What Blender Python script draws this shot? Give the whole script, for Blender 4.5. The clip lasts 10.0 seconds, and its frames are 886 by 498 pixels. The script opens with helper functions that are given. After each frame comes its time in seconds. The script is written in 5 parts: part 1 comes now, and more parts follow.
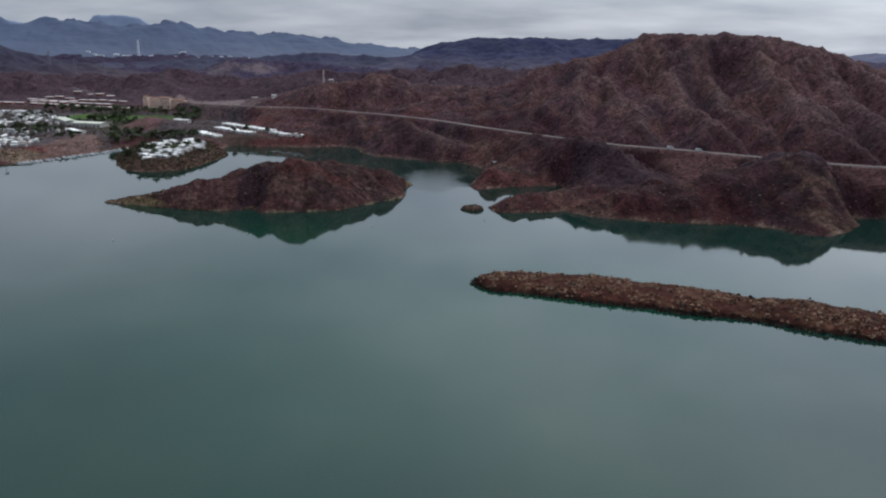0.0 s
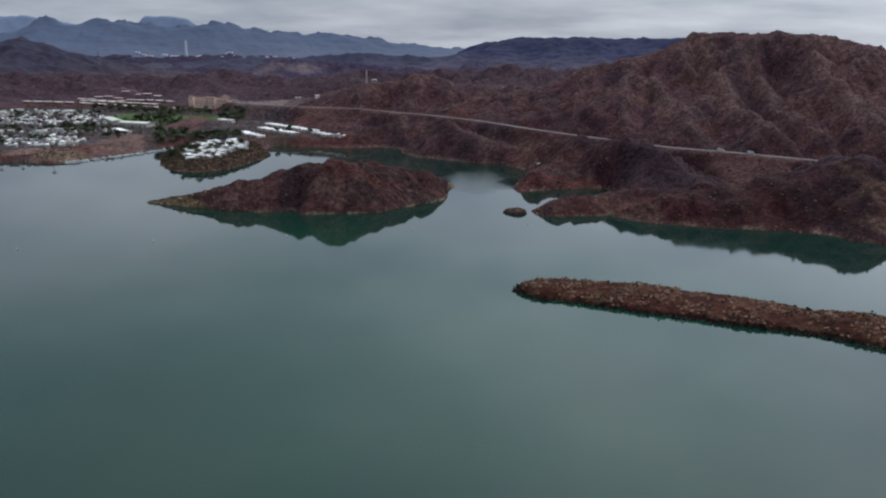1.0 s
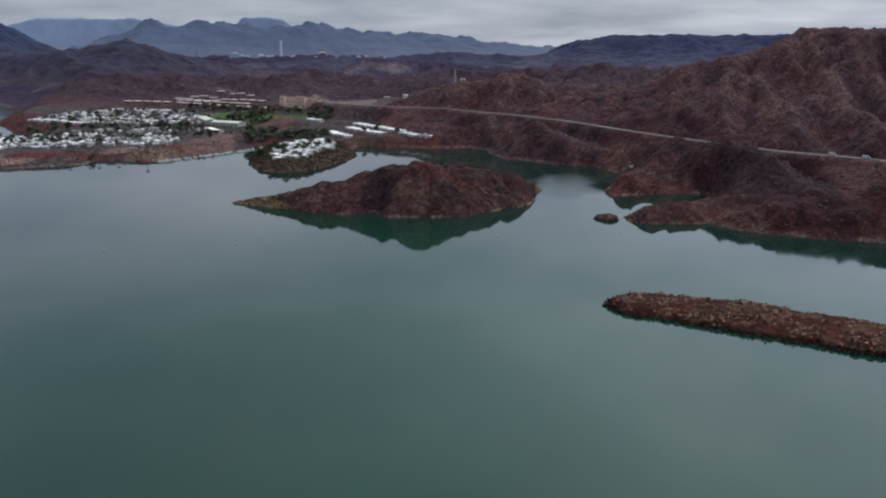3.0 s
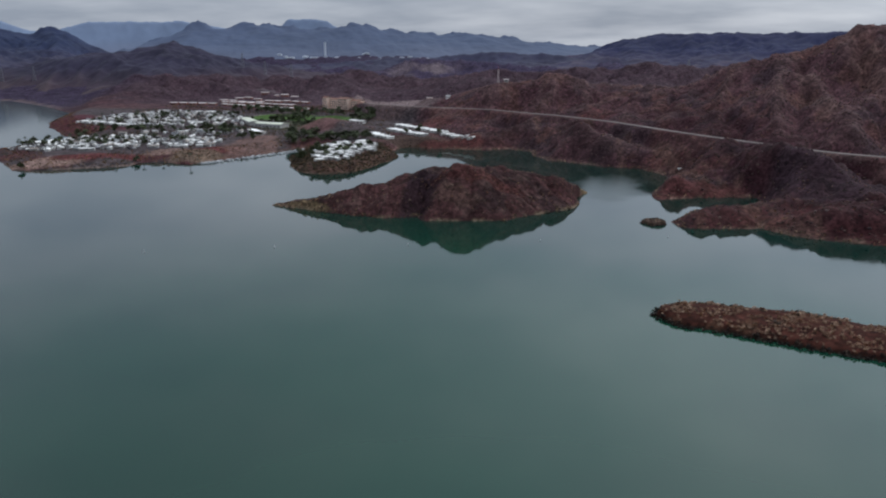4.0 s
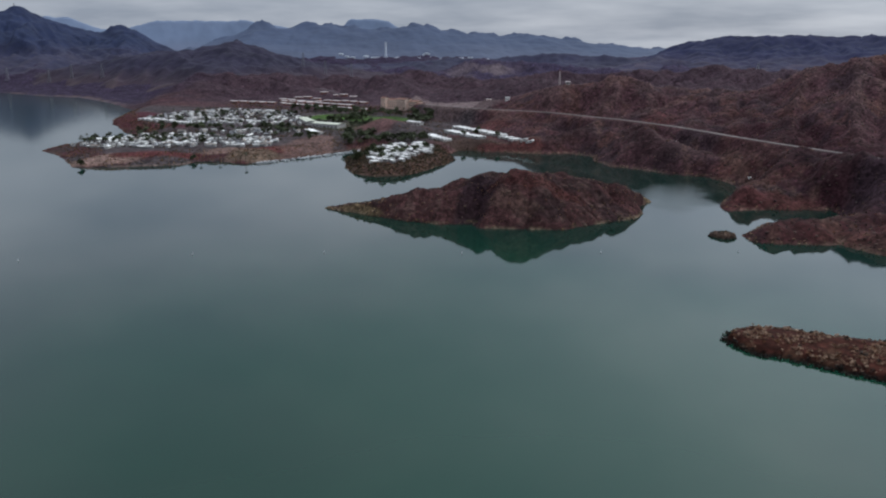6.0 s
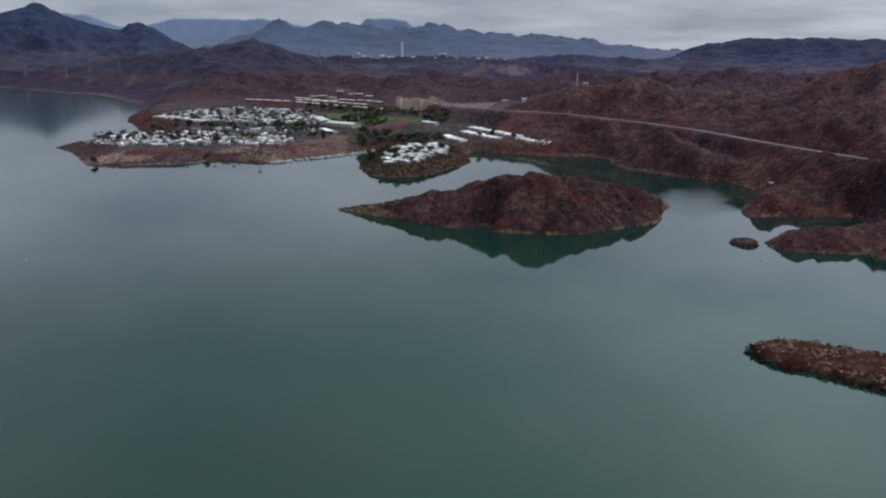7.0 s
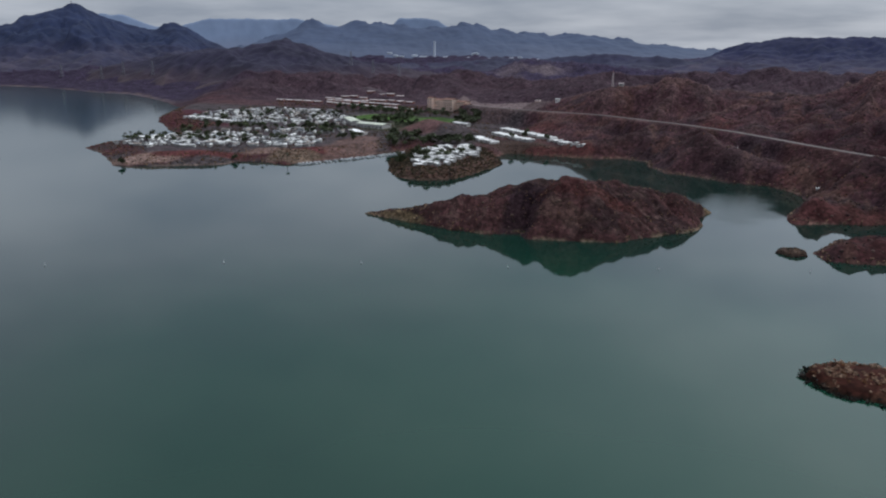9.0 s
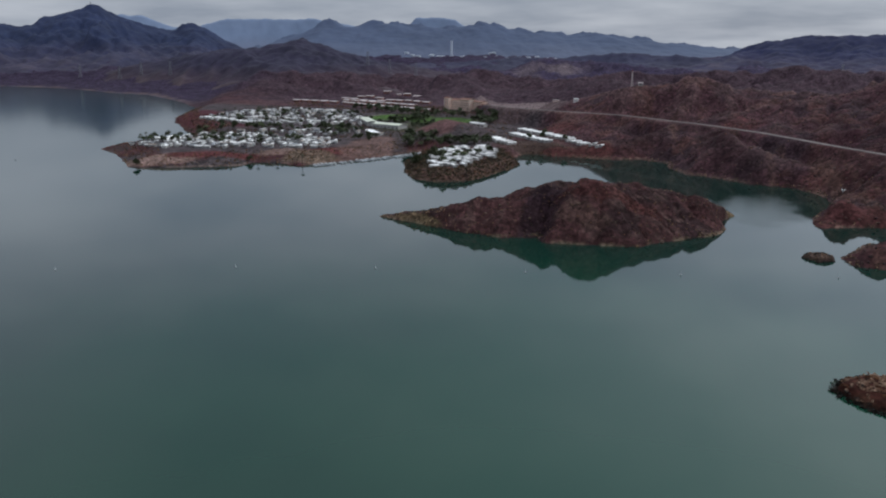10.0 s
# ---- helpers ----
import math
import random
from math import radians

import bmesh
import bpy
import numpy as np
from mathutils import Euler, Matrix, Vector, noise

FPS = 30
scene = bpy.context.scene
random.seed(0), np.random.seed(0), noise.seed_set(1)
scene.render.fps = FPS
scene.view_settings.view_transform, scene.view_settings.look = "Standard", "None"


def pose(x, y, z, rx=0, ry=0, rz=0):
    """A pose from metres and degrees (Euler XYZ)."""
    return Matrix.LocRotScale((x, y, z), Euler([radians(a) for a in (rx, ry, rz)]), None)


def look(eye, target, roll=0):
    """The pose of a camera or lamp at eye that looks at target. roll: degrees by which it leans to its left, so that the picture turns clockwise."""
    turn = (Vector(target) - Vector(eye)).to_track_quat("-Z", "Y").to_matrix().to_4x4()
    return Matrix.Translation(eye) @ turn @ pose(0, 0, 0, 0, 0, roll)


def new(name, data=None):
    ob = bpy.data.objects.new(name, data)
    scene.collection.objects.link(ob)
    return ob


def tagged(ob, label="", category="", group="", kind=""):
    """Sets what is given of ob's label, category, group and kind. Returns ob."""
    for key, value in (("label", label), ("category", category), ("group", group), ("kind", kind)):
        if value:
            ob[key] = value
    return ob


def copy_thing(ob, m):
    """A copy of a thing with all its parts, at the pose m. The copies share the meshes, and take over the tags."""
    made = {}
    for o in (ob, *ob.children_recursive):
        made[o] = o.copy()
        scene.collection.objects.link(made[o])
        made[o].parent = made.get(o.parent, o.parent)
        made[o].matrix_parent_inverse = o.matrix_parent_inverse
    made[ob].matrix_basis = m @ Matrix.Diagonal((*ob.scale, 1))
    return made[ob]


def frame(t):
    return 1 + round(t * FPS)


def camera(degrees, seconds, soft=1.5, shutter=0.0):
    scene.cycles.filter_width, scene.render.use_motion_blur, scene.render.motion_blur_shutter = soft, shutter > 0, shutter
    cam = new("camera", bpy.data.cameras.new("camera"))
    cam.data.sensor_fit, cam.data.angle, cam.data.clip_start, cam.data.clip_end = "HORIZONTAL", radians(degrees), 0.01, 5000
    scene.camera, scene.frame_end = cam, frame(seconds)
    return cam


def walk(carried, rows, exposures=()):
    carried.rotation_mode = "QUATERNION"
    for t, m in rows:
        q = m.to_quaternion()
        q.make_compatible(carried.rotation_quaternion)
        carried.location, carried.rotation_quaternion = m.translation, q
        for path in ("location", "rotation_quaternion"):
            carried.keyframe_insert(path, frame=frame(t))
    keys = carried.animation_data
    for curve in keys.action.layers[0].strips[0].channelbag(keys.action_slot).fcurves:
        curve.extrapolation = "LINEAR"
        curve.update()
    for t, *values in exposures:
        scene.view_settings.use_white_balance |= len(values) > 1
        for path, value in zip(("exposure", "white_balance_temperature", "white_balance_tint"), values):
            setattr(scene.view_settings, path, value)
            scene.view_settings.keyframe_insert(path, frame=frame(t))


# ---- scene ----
# ---- the camera and its way ----
cam = camera(57.07, 10.0, soft=2.1)
PATH = [
    (0, look((0.02, 0.00, 120.01), (-39.98, 969.93, -120.08), 0.660)),
    (0.5, look((-0.05, 5.71, 120.04), (-65.92, 974.21, -120.10), 0.592)),
    (1, look((-0.44, 11.54, 119.99), (-91.58, 977.84, -120.75), 0.529)),
    (1.5, look((-0.57, 16.59, 119.98), (-117.94, 979.94, -121.21), 0.544)),
    (2, look((-1.15, 22.69, 119.74), (-145.05, 982.29, -122.04), 0.568)),
    (2.5, look((-1.52, 28.12, 119.76), (-171.67, 983.26, -122.64), 0.369)),
    (4, look((-3.78, 44.92, 119.47), (-250.78, 983.22, -122.56), -0.284)),
    (4.5, look((-4.98, 50.20, 119.66), (-276.43, 981.81, -122.03), -0.316)),
    (5, look((-5.98, 55.61, 119.42), (-302.27, 979.77, -121.72), -0.213)),
    (5.5, look((-7.29, 60.66, 119.50), (-312.84, 981.81, -121.59), -0.073)),
    (7, look((-12.45, 75.90, 119.39), (-341.30, 988.90, -122.02), 0.600)),
    (7.5, look((-14.19, 80.78, 119.25), (-350.29, 991.17, -122.07), 0.670)),
    (8, look((-15.86, 85.47, 119.41), (-361.20, 992.32, -122.16), 0.659)),
    (8.5, look((-17.75, 90.59, 119.15), (-372.59, 993.73, -122.58), 0.700)),
    (9, look((-19.02, 95.72, 119.02), (-383.30, 995.01, -123.02), 0.558)),
    (9.5, look((-20.64, 101.28, 118.94), (-394.72, 996.42, -123.51), 0.387)),
    (10, look((-22.67, 105.81, 119.18), (-405.86, 996.99, -123.62), 0.360)),
]
walk(cam, PATH, [(0.0, 0.06), (3.0, 0.05), (7.5, -0.04), (10.0, -0.08)])

# ---- sky and sun: an even overcast with thin streaks ----
SUN_ELEVATION, SUN_TURN = radians(50), radians(38)
world = bpy.data.worlds.new("overcast_sky")
scene.world = world
world.use_nodes = True
wn, wl = world.node_tree.nodes, world.node_tree.links
wn.clear()
w_out, w_bg = wn.new("ShaderNodeOutputWorld"), wn.new("ShaderNodeBackground")
sky = wn.new("ShaderNodeTexSky")
sky.sky_type, sky.sun_disc = "NISHITA", False
sky.sun_elevation, sky.sun_rotation = SUN_ELEVATION, SUN_TURN
sky.air_density, sky.dust_density = 1.0, 2.0
w_co, w_sep, w_join = wn.new("ShaderNodeTexCoord"), wn.new("ShaderNodeSeparateXYZ"), wn.new("ShaderNodeCombineXYZ")
w_up = wn.new("ShaderNodeMath")
w_up.operation, w_up.inputs[1].default_value = "ADD", 0.13
wl.new(w_co.outputs["Generated"], w_sep.inputs[0])
wl.new(w_sep.outputs["Z"], w_up.inputs[0])
for axis in ("X", "Y"):
    w_div = wn.new("ShaderNodeMath")
    w_div.operation = "DIVIDE"
    wl.new(w_sep.outputs[axis], w_div.inputs[0])
    wl.new(w_up.outputs[0], w_div.inputs[1])
    wl.new(w_div.outputs[0], w_join.inputs[axis])
w_noise, w_ramp = wn.new("ShaderNodeTexNoise"), wn.new("ShaderNodeValToRGB")
w_noise.inputs["Scale"].default_value, w_noise.inputs["Detail"].default_value = 0.9, 5.0
w_noise.inputs["Roughness"].default_value = 0.5
w_ramp.color_ramp.elements[0].position, w_ramp.color_ramp.elements[1].position = 0.35, 0.66
w_ramp.color_ramp.elements[0].color = (2.55, 2.98, 3.78, 1)
w_ramp.color_ramp.elements[1].color = (4.5, 4.9, 5.65, 1)
w_mix = wn.new("ShaderNodeMixRGB")
w_mix.inputs[0].default_value = 0.88
wl.new(w_join.outputs[0], w_noise.inputs["Vector"])
wl.new(w_noise.outputs[0], w_ramp.inputs[0])
wl.new(sky.outputs[0], w_mix.inputs[1])
# the veiled sun brightens the cloud round it
SUN_WAY = (math.sin(SUN_TURN) * math.cos(SUN_ELEVATION), math.cos(SUN_TURN) * math.cos(SUN_ELEVATION), math.sin(SUN_ELEVATION))
w_dot, w_rng, w_pow = wn.new("ShaderNodeVectorMath"), wn.new("ShaderNodeMapRange"), wn.new("ShaderNodeMath")
w_dot.operation, w_dot.inputs[1].default_value = "DOT_PRODUCT", SUN_WAY
w_rng.inputs["From Min"].default_value, w_rng.inputs["From Max"].default_value = 0.5, 1.0
w_pow.operation, w_pow.inputs[1].default_value = "POWER", 1.8
w_mul, w_add, w_glow = wn.new("ShaderNodeMath"), wn.new("ShaderNodeMath"), wn.new("ShaderNodeVectorMath")
w_mul.operation, w_mul.inputs[1].default_value = "MULTIPLY", 2.6
w_add.operation, w_add.inputs[1].default_value = "ADD", 1.0
w_glow.operation = "SCALE"
wl.new(w_co.outputs["Generated"], w_dot.inputs[0])
wl.new(w_dot.outputs["Value"], w_rng.inputs["Value"])
wl.new(w_rng.outputs[0], w_pow.inputs[0])
wl.new(w_pow.outputs[0], w_mul.inputs[0])
wl.new(w_mul.outputs[0], w_add.inputs[0])
# the cloud lies thicker and darker towards the horizon
w_rise, w_all = wn.new("ShaderNodeMapRange"), wn.new("ShaderNodeMath")
w_rise.interpolation_type = "SMOOTHSTEP"
w_rise.inputs["From Min"].default_value, w_rise.inputs["From Max"].default_value = 0.05, 0.20
w_rise.inputs["To Min"].default_value, w_rise.inputs["To Max"].default_value = 1.07, 1.46
w_all.operation = "MULTIPLY"
wl.new(w_sep.outputs["Z"], w_rise.inputs["Value"])
wl.new(w_rise.outputs[0], w_all.inputs[0])
wl.new(w_add.outputs[0], w_all.inputs[1])
w_warm = wn.new("ShaderNodeMixRGB")
w_warm.blend_type, w_warm.inputs[2].default_value = "MULTIPLY", (0.96, 1.0, 0.90, 1)
wl.new(w_pow.outputs[0], w_warm.inputs[0])
wl.new(w_ramp.outputs[0], w_warm.inputs[1])
wl.new(w_warm.outputs[0], w_glow.inputs[0])
wl.new(w_all.outputs[0], w_glow.inputs["Scale"])
wl.new(w_glow.outputs[0], w_mix.inputs[2])
wl.new(w_mix.outputs[0], w_bg.inputs[0])
w_bg.inputs[1].default_value = 0.102
wl.new(w_bg.outputs[0], w_out.inputs[0])

sun = new("sun", bpy.data.lights.new("sun", "SUN"))
sun.data.energy, sun.data.angle, sun.data.color = 0.6, radians(25), (1.0, 0.955, 0.92)
sun.matrix_world = look((0, 0, 0), (-SUN_WAY[0], -SUN_WAY[1], -SUN_WAY[2]))


# ---- materials ----
def material(name, colour, rough=0.85, metal=0.0, grain=None, grain_amount=0.35, stain=None, stain_amount=0.3,
             bump=0.0, bump_scale=None, attribute="", vary=0.0, blocks=0.0, block_amount=0.4, gloss=0.3):
    """A painted, mineral or leafy surface: colour, fine grain and broad stains (sizes in metres), relief, and per-object variation."""
    m = bpy.data.materials.new(name)
    m.use_nodes = True
    n, l = m.node_tree.nodes, m.node_tree.links
    bsdf = n["Principled BSDF"]
    bsdf.inputs["Roughness"].default_value, bsdf.inputs["Metallic"].default_value = rough, metal
    bsdf.inputs["Specular IOR Level"].default_value = gloss
    co = n.new("ShaderNodeTexCoord")
    if attribute:
        src = n.new("ShaderNodeAttribute")
        src.attribute_name = attribute
        out = src.outputs["Color"]
    else:
        src = n.new("ShaderNodeRGB")
        src.outputs[0].default_value = (*colour, 1)
        out = src.outputs[0]

    def vary_by(out, size, amount, detail):
        tex = n.new("ShaderNodeTexNoise")
        tex.inputs["Scale"].default_value, tex.inputs["Detail"].default_value = 1.0 / size, detail
        tex.inputs["Roughness"].default_value = 0.62
        l.new(co.outputs["Object"], tex.inputs["Vector"])
        rng = n.new("ShaderNodeMapRange")
        rng.inputs["From Min"].default_value, rng.inputs["From Max"].default_value = 0.3, 0.7
        rng.inputs["To Min"].default_value, rng.inputs["To Max"].default_value = 1 - amount, 1 + amount
        l.new(tex.outputs[0], rng.inputs["Value"])
        mul = n.new("ShaderNodeVectorMath")
        mul.operation = "SCALE"
        l.new(out, mul.inputs[0])
        l.new(rng.outputs[0], mul.inputs["Scale"])
        return mul.outputs[0]

    if grain:
        out = vary_by(out, grain, grain_amount, 6.0)
    if stain:
        out = vary_by(out, stain, stain_amount, 3.0)
    if blocks:
        # broken rock: blocks of two sizes, each of its own tone
        for size in (blocks, blocks * 0.42):
            warp, off, cell = n.new("ShaderNodeTexNoise"), n.new("ShaderNodeVectorMath"), n.new("ShaderNodeTexVoronoi")
            warp.inputs["Scale"].default_value, warp.inputs["Detail"].default_value = 1.2 / size, 1.0
            off.operation, off.inputs[1].default_value = "MULTIPLY_ADD", (0.45 * size,) * 3
            cell.inputs["Scale"].default_value = 1 / size
            l.new(co.outputs["Object"], warp.inputs["Vector"])
            l.new(warp.outputs["Color"], off.inputs[0])
            l.new(co.outputs["Object"], off.inputs[2])
            l.new(off.outputs[0], cell.inputs["Vector"])
            tone, rng, mul = n.new("ShaderNodeSeparateColor"), n.new("ShaderNodeMapRange"), n.new("ShaderNodeVectorMath")
            rng.inputs["To Min"].default_value, rng.inputs["To Max"].default_value = 1 - block_amount, 1 + block_amount
            mul.operation = "SCALE"
            l.new(cell.outputs["Color"], tone.inputs[0])
            l.new(tone.outputs[0], rng.inputs["Value"])
            l.new(out, mul.inputs[0])
            l.new(rng.outputs[0], mul.inputs["Scale"])
            out = mul.outputs[0]
    if vary:
        info, rng, mul = n.new("ShaderNodeObjectInfo"), n.new("ShaderNodeMapRange"), n.new("ShaderNodeVectorMath")
        rng.inputs["To Min"].default_value, rng.inputs["To Max"].default_value = 1 - vary, 1 + vary
        mul.operation = "SCALE"
        l.new(info.outputs["Random"], rng.inputs["Value"])
        l.new(out, mul.inputs[0])
        l.new(rng.outputs[0], mul.inputs["Scale"])
        out = mul.outputs[0]
    l.new(out, bsdf.inputs["Base Color"])
    if bump:
        tex, bmp = n.new("ShaderNodeTexNoise"), n.new("ShaderNodeBump")
        tex.inputs["Scale"].default_value, tex.inputs["Detail"].default_value = 1.0 / (bump_scale or grain), 2.5
        tex.inputs["Roughness"].default_value = 0.5
        bmp.inputs["Strength"].default_value, bmp.inputs["Distance"].default_value = 1.0, bump
        l.new(co.outputs["Object"], tex.inputs["Vector"])
        l.new(tex.outputs[0], bmp.inputs["Height"])
        l.new(bmp.outputs[0], bsdf.inputs["Normal"])
    return m


SOIL = material("desert_soil_and_rock", (0.15, 0.09, 0.08), 0.95, grain=2.6, grain_amount=0.42, stain=21, stain_amount=0.30,
                blocks=3.8, block_amount=0.32, gloss=0.08, bump=1.1, bump_scale=7, attribute="soil")
# far ranges: their soil colours carry painted distance haze
FAR_HAZED_ROCK = material("far_range_hazed_rock", (0.1, 0.1, 0.13), 0.95, grain=18, grain_amount=0.2, stain=150, stain_amount=0.18,
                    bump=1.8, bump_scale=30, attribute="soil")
# horizon ranges: pale blue haze is put into their colours
HORIZON_HAZED_ROCK = material("horizon_range_hazed_rock", (0.1, 0.1, 0.13), 0.95, grain=90, grain_amount=0.09, stain=400, stain_amount=0.1, attribute="soil")
ROAD = material("pale_worn_asphalt", (0.135, 0.106, 0.099), 0.9, grain=3, grain_amount=0.25, stain=26, stain_amount=0.4)

WATER = bpy.data.materials.new("lake_water")
WATER.use_nodes = True
n_, l_ = WATER.node_tree.nodes, WATER.node_tree.links
b_ = n_["Principled BSDF"]
b_.inputs["Roughness"].default_value, b_.inputs["IOR"].default_value = 0.065, 1.33
c_, t_, t2_, p_ = n_.new("ShaderNodeTexCoord"), n_.new("ShaderNodeTexNoise"), n_.new("ShaderNodeTexNoise"), n_.new("ShaderNodeBump")
t_.inputs["Scale"].default_value, t_.inputs["Detail"].default_value = 0.4, 3.0
p_.inputs["Strength"].default_value, p_.inputs["Distance"].default_value = 0.3, 0.012
l_.new(c_.outputs["Object"], t_.inputs["Vector"])
l_.new(t_.outputs[0], p_.inputs["Height"])
l_.new(p_.outputs[0], b_.inputs["Normal"])
# wind ruffles the open water in the west
x_, f_ = n_.new("ShaderNodeSeparateXYZ"), n_.new("ShaderNodeMapRange")
f_.interpolation_type = "SMOOTHSTEP"
f_.inputs["From Min"].default_value, f_.inputs["From Max"].default_value = -450, -1300
f_.inputs["To Min"].default_value, f_.inputs["To Max"].default_value = 0.042, 0.105
l_.new(c_.outputs["Object"], x_.inputs[0])
l_.new(x_.outputs["X"], f_.inputs["Value"])
# a breeze patch in the channel behind the island
g1_, g2_, g3_, g4_, g5_, g6_ = (n_.new("ShaderNode" + k) for k in ("VectorMath", "VectorMath", "VectorMath", "TexNoise", "Math", "MapRange"))
g1_.operation, g1_.inputs[1].default_value = "SUBTRACT", (-42, 755, 0)
g2_.operation, g2_.inputs[1].default_value = "MULTIPLY", (1 / 34, 1 / 85, 1)
g3_.operation = "LENGTH"
g4_.inputs["Scale"].default_value, g4_.inputs["Detail"].default_value = 1 / 24, 3.0
g5_.operation = "ADD"
g6_.interpolation_type = "SMOOTHSTEP"
g6_.inputs["From Min"].default_value, g6_.inputs["From Max"].default_value = 1.0, 1.7
g6_.inputs["To Min"].default_value, g6_.inputs["To Max"].default_value = 0.16, 0.0
g7_ = n_.new("ShaderNodeMath")
g7_.operation = "ADD"
l_.new(c_.outputs["Object"], g1_.inputs[0])
l_.new(g1_.outputs[0], g2_.inputs[0])
l_.new(g2_.outputs[0], g3_.inputs[0])
l_.new(c_.outputs["Object"], g4_.inputs["Vector"])
l_.new(g3_.outputs["Value"], g5_.inputs[0])
l_.new(g4_.outputs[0], g5_.inputs[1])
l_.new(g5_.outputs[0], g6_.inputs["Value"])
l_.new(f_.outputs[0], g7_.inputs[0])
l_.new(g6_.outputs[0], g7_.inputs[1])
l_.new(g7_.outputs[0], b_.inputs["Roughness"])
# a greener patch in the middle of the lake, darker water round it
o_, s_, d_, r_, m_, q_, a_ = (n_.new("ShaderNode" + k) for k in ("VectorMath", "VectorMath", "VectorMath", "MapRange", "MixRGB", "Math", "Math"))
o_.operation, o_.inputs[1].default_value = "SUBTRACT", (-80, 365, 0)
s_.operation, s_.inputs[1].default_value = "MULTIPLY", (1 / 215, 1 / 190, 1)
d_.operation = "LENGTH"
t2_.inputs["Scale"].default_value, t2_.inputs["Detail"].default_value = 1 / 110, 4.0
q_.operation, q_.inputs[1].default_value = "MULTIPLY_ADD", 1.3
q_.inputs[2].default_value = -0.65
a_.operation = "ADD"
r_.interpolation_type = "SMOOTHSTEP"
r_.inputs["From Min"].default_value, r_.inputs["From Max"].default_value = 0.2, 1.5
m_.inputs[1].default_value, m_.inputs[2].default_value = (0.0074, 0.0490, 0.0285, 1), (0.0042, 0.0255, 0.0190, 1)
l_.new(c_.outputs["Object"], o_.inputs[0])
l_.new(o_.outputs[0], s_.inputs[0])
l_.new(s_.outputs[0], d_.inputs[0])
l_.new(c_.outputs["Object"], t2_.inputs["Vector"])
l_.new(t2_.outputs[0], q_.inputs[0])
l_.new(d_.outputs["Value"], a_.inputs[0])
l_.new(q_.outputs[0], a_.inputs[1])
l_.new(a_.outputs[0], r_.inputs["Value"])
l_.new(r_.outputs[0], m_.inputs[0])
l_.new(m_.outputs[0], b_.inputs["Base Color"])


# ---- land forms: noise, outlines and crests ----
def lattice(ix, iy, seed):
    h = (ix.astype(np.int64) * 374761393 + iy.astype(np.int64) * 668265263 + seed * 974711) & 0x7FFFFFFF
    h = ((h ^ (h >> 13)) * 1274126177) & 0x7FFFFFFF
    return ((h ^ (h >> 16)) & 0xFFFF) / 32767.5 - 1.0


def smooth_noise(x, y, seed):
    ix, iy = np.floor(x), np.floor(y)
    fx, fy = x - ix, y - iy
    fx, fy = fx * fx * fx * (fx * (fx * 6 - 15) + 10), fy * fy * fy * (fy * (fy * 6 - 15) + 10)
    a, b = lattice(ix, iy, seed), lattice(ix + 1, iy, seed)
    c, d = lattice(ix, iy + 1, seed), lattice(ix + 1, iy + 1, seed)
    return (a + (b - a) * fx) * (1 - fy) + (c + (d - c) * fx) * fy


def fbm(x, y, size, seed, octaves=5, gain=0.5):
    total, amp, norm = 0.0, 1.0, 0.0
    for k in range(octaves):
        c, s = math.cos(0.6 * k + seed), math.sin(0.6 * k + seed)
        total = total + amp * smooth_noise((x * c - y * s) / size + 17.3 * k, (x * s + y * c) / size - 9.1 * k, seed + k)
        norm += amp
        amp, size = amp * gain, size / 2.03
    return total / norm


def ridged(x, y, size, seed, octaves=4, gain=0.5):
    """Sharp crests and rounded hollows, 0 to 1."""
    total, amp, norm = 0.0, 1.0, 0.0
    for k in range(octaves):
        c, s = math.cos(0.7 * k + seed), math.sin(0.7 * k + seed)
        total = total + amp * (1 - np.abs(smooth_noise((x * c - y * s) / size + 5.7 * k, (x * s + y * c) / size + 3.3 * k, seed + 31 + k))) ** 2
        norm += amp
        amp, size = amp * gain, size / 2.1
    return total / norm


def step(v):
    v = np.clip(v, 0, 1)
    return v * v * (3 - 2 * v)


def inside(x, y, outline):
    """Metres from the outline, positive within it."""
    best, odd = np.full(x.shape, 1e9), np.zeros(x.shape, bool)
    for (ax, ay), (bx, by) in zip(outline, outline[1:] + outline[:1]):
        dx, dy = bx - ax, by - ay
        f = np.clip(((x - ax) * dx + (y - ay) * dy) / (dx * dx + dy * dy), 0, 1)
        best = np.minimum(best, np.hypot(x - ax - f * dx, y - ay - f * dy))
        if dy:
            odd ^= ((ay > y) != (by > y)) & (x < ax + (y - ay) * dx / dy)
    return np.where(odd, best, -best)


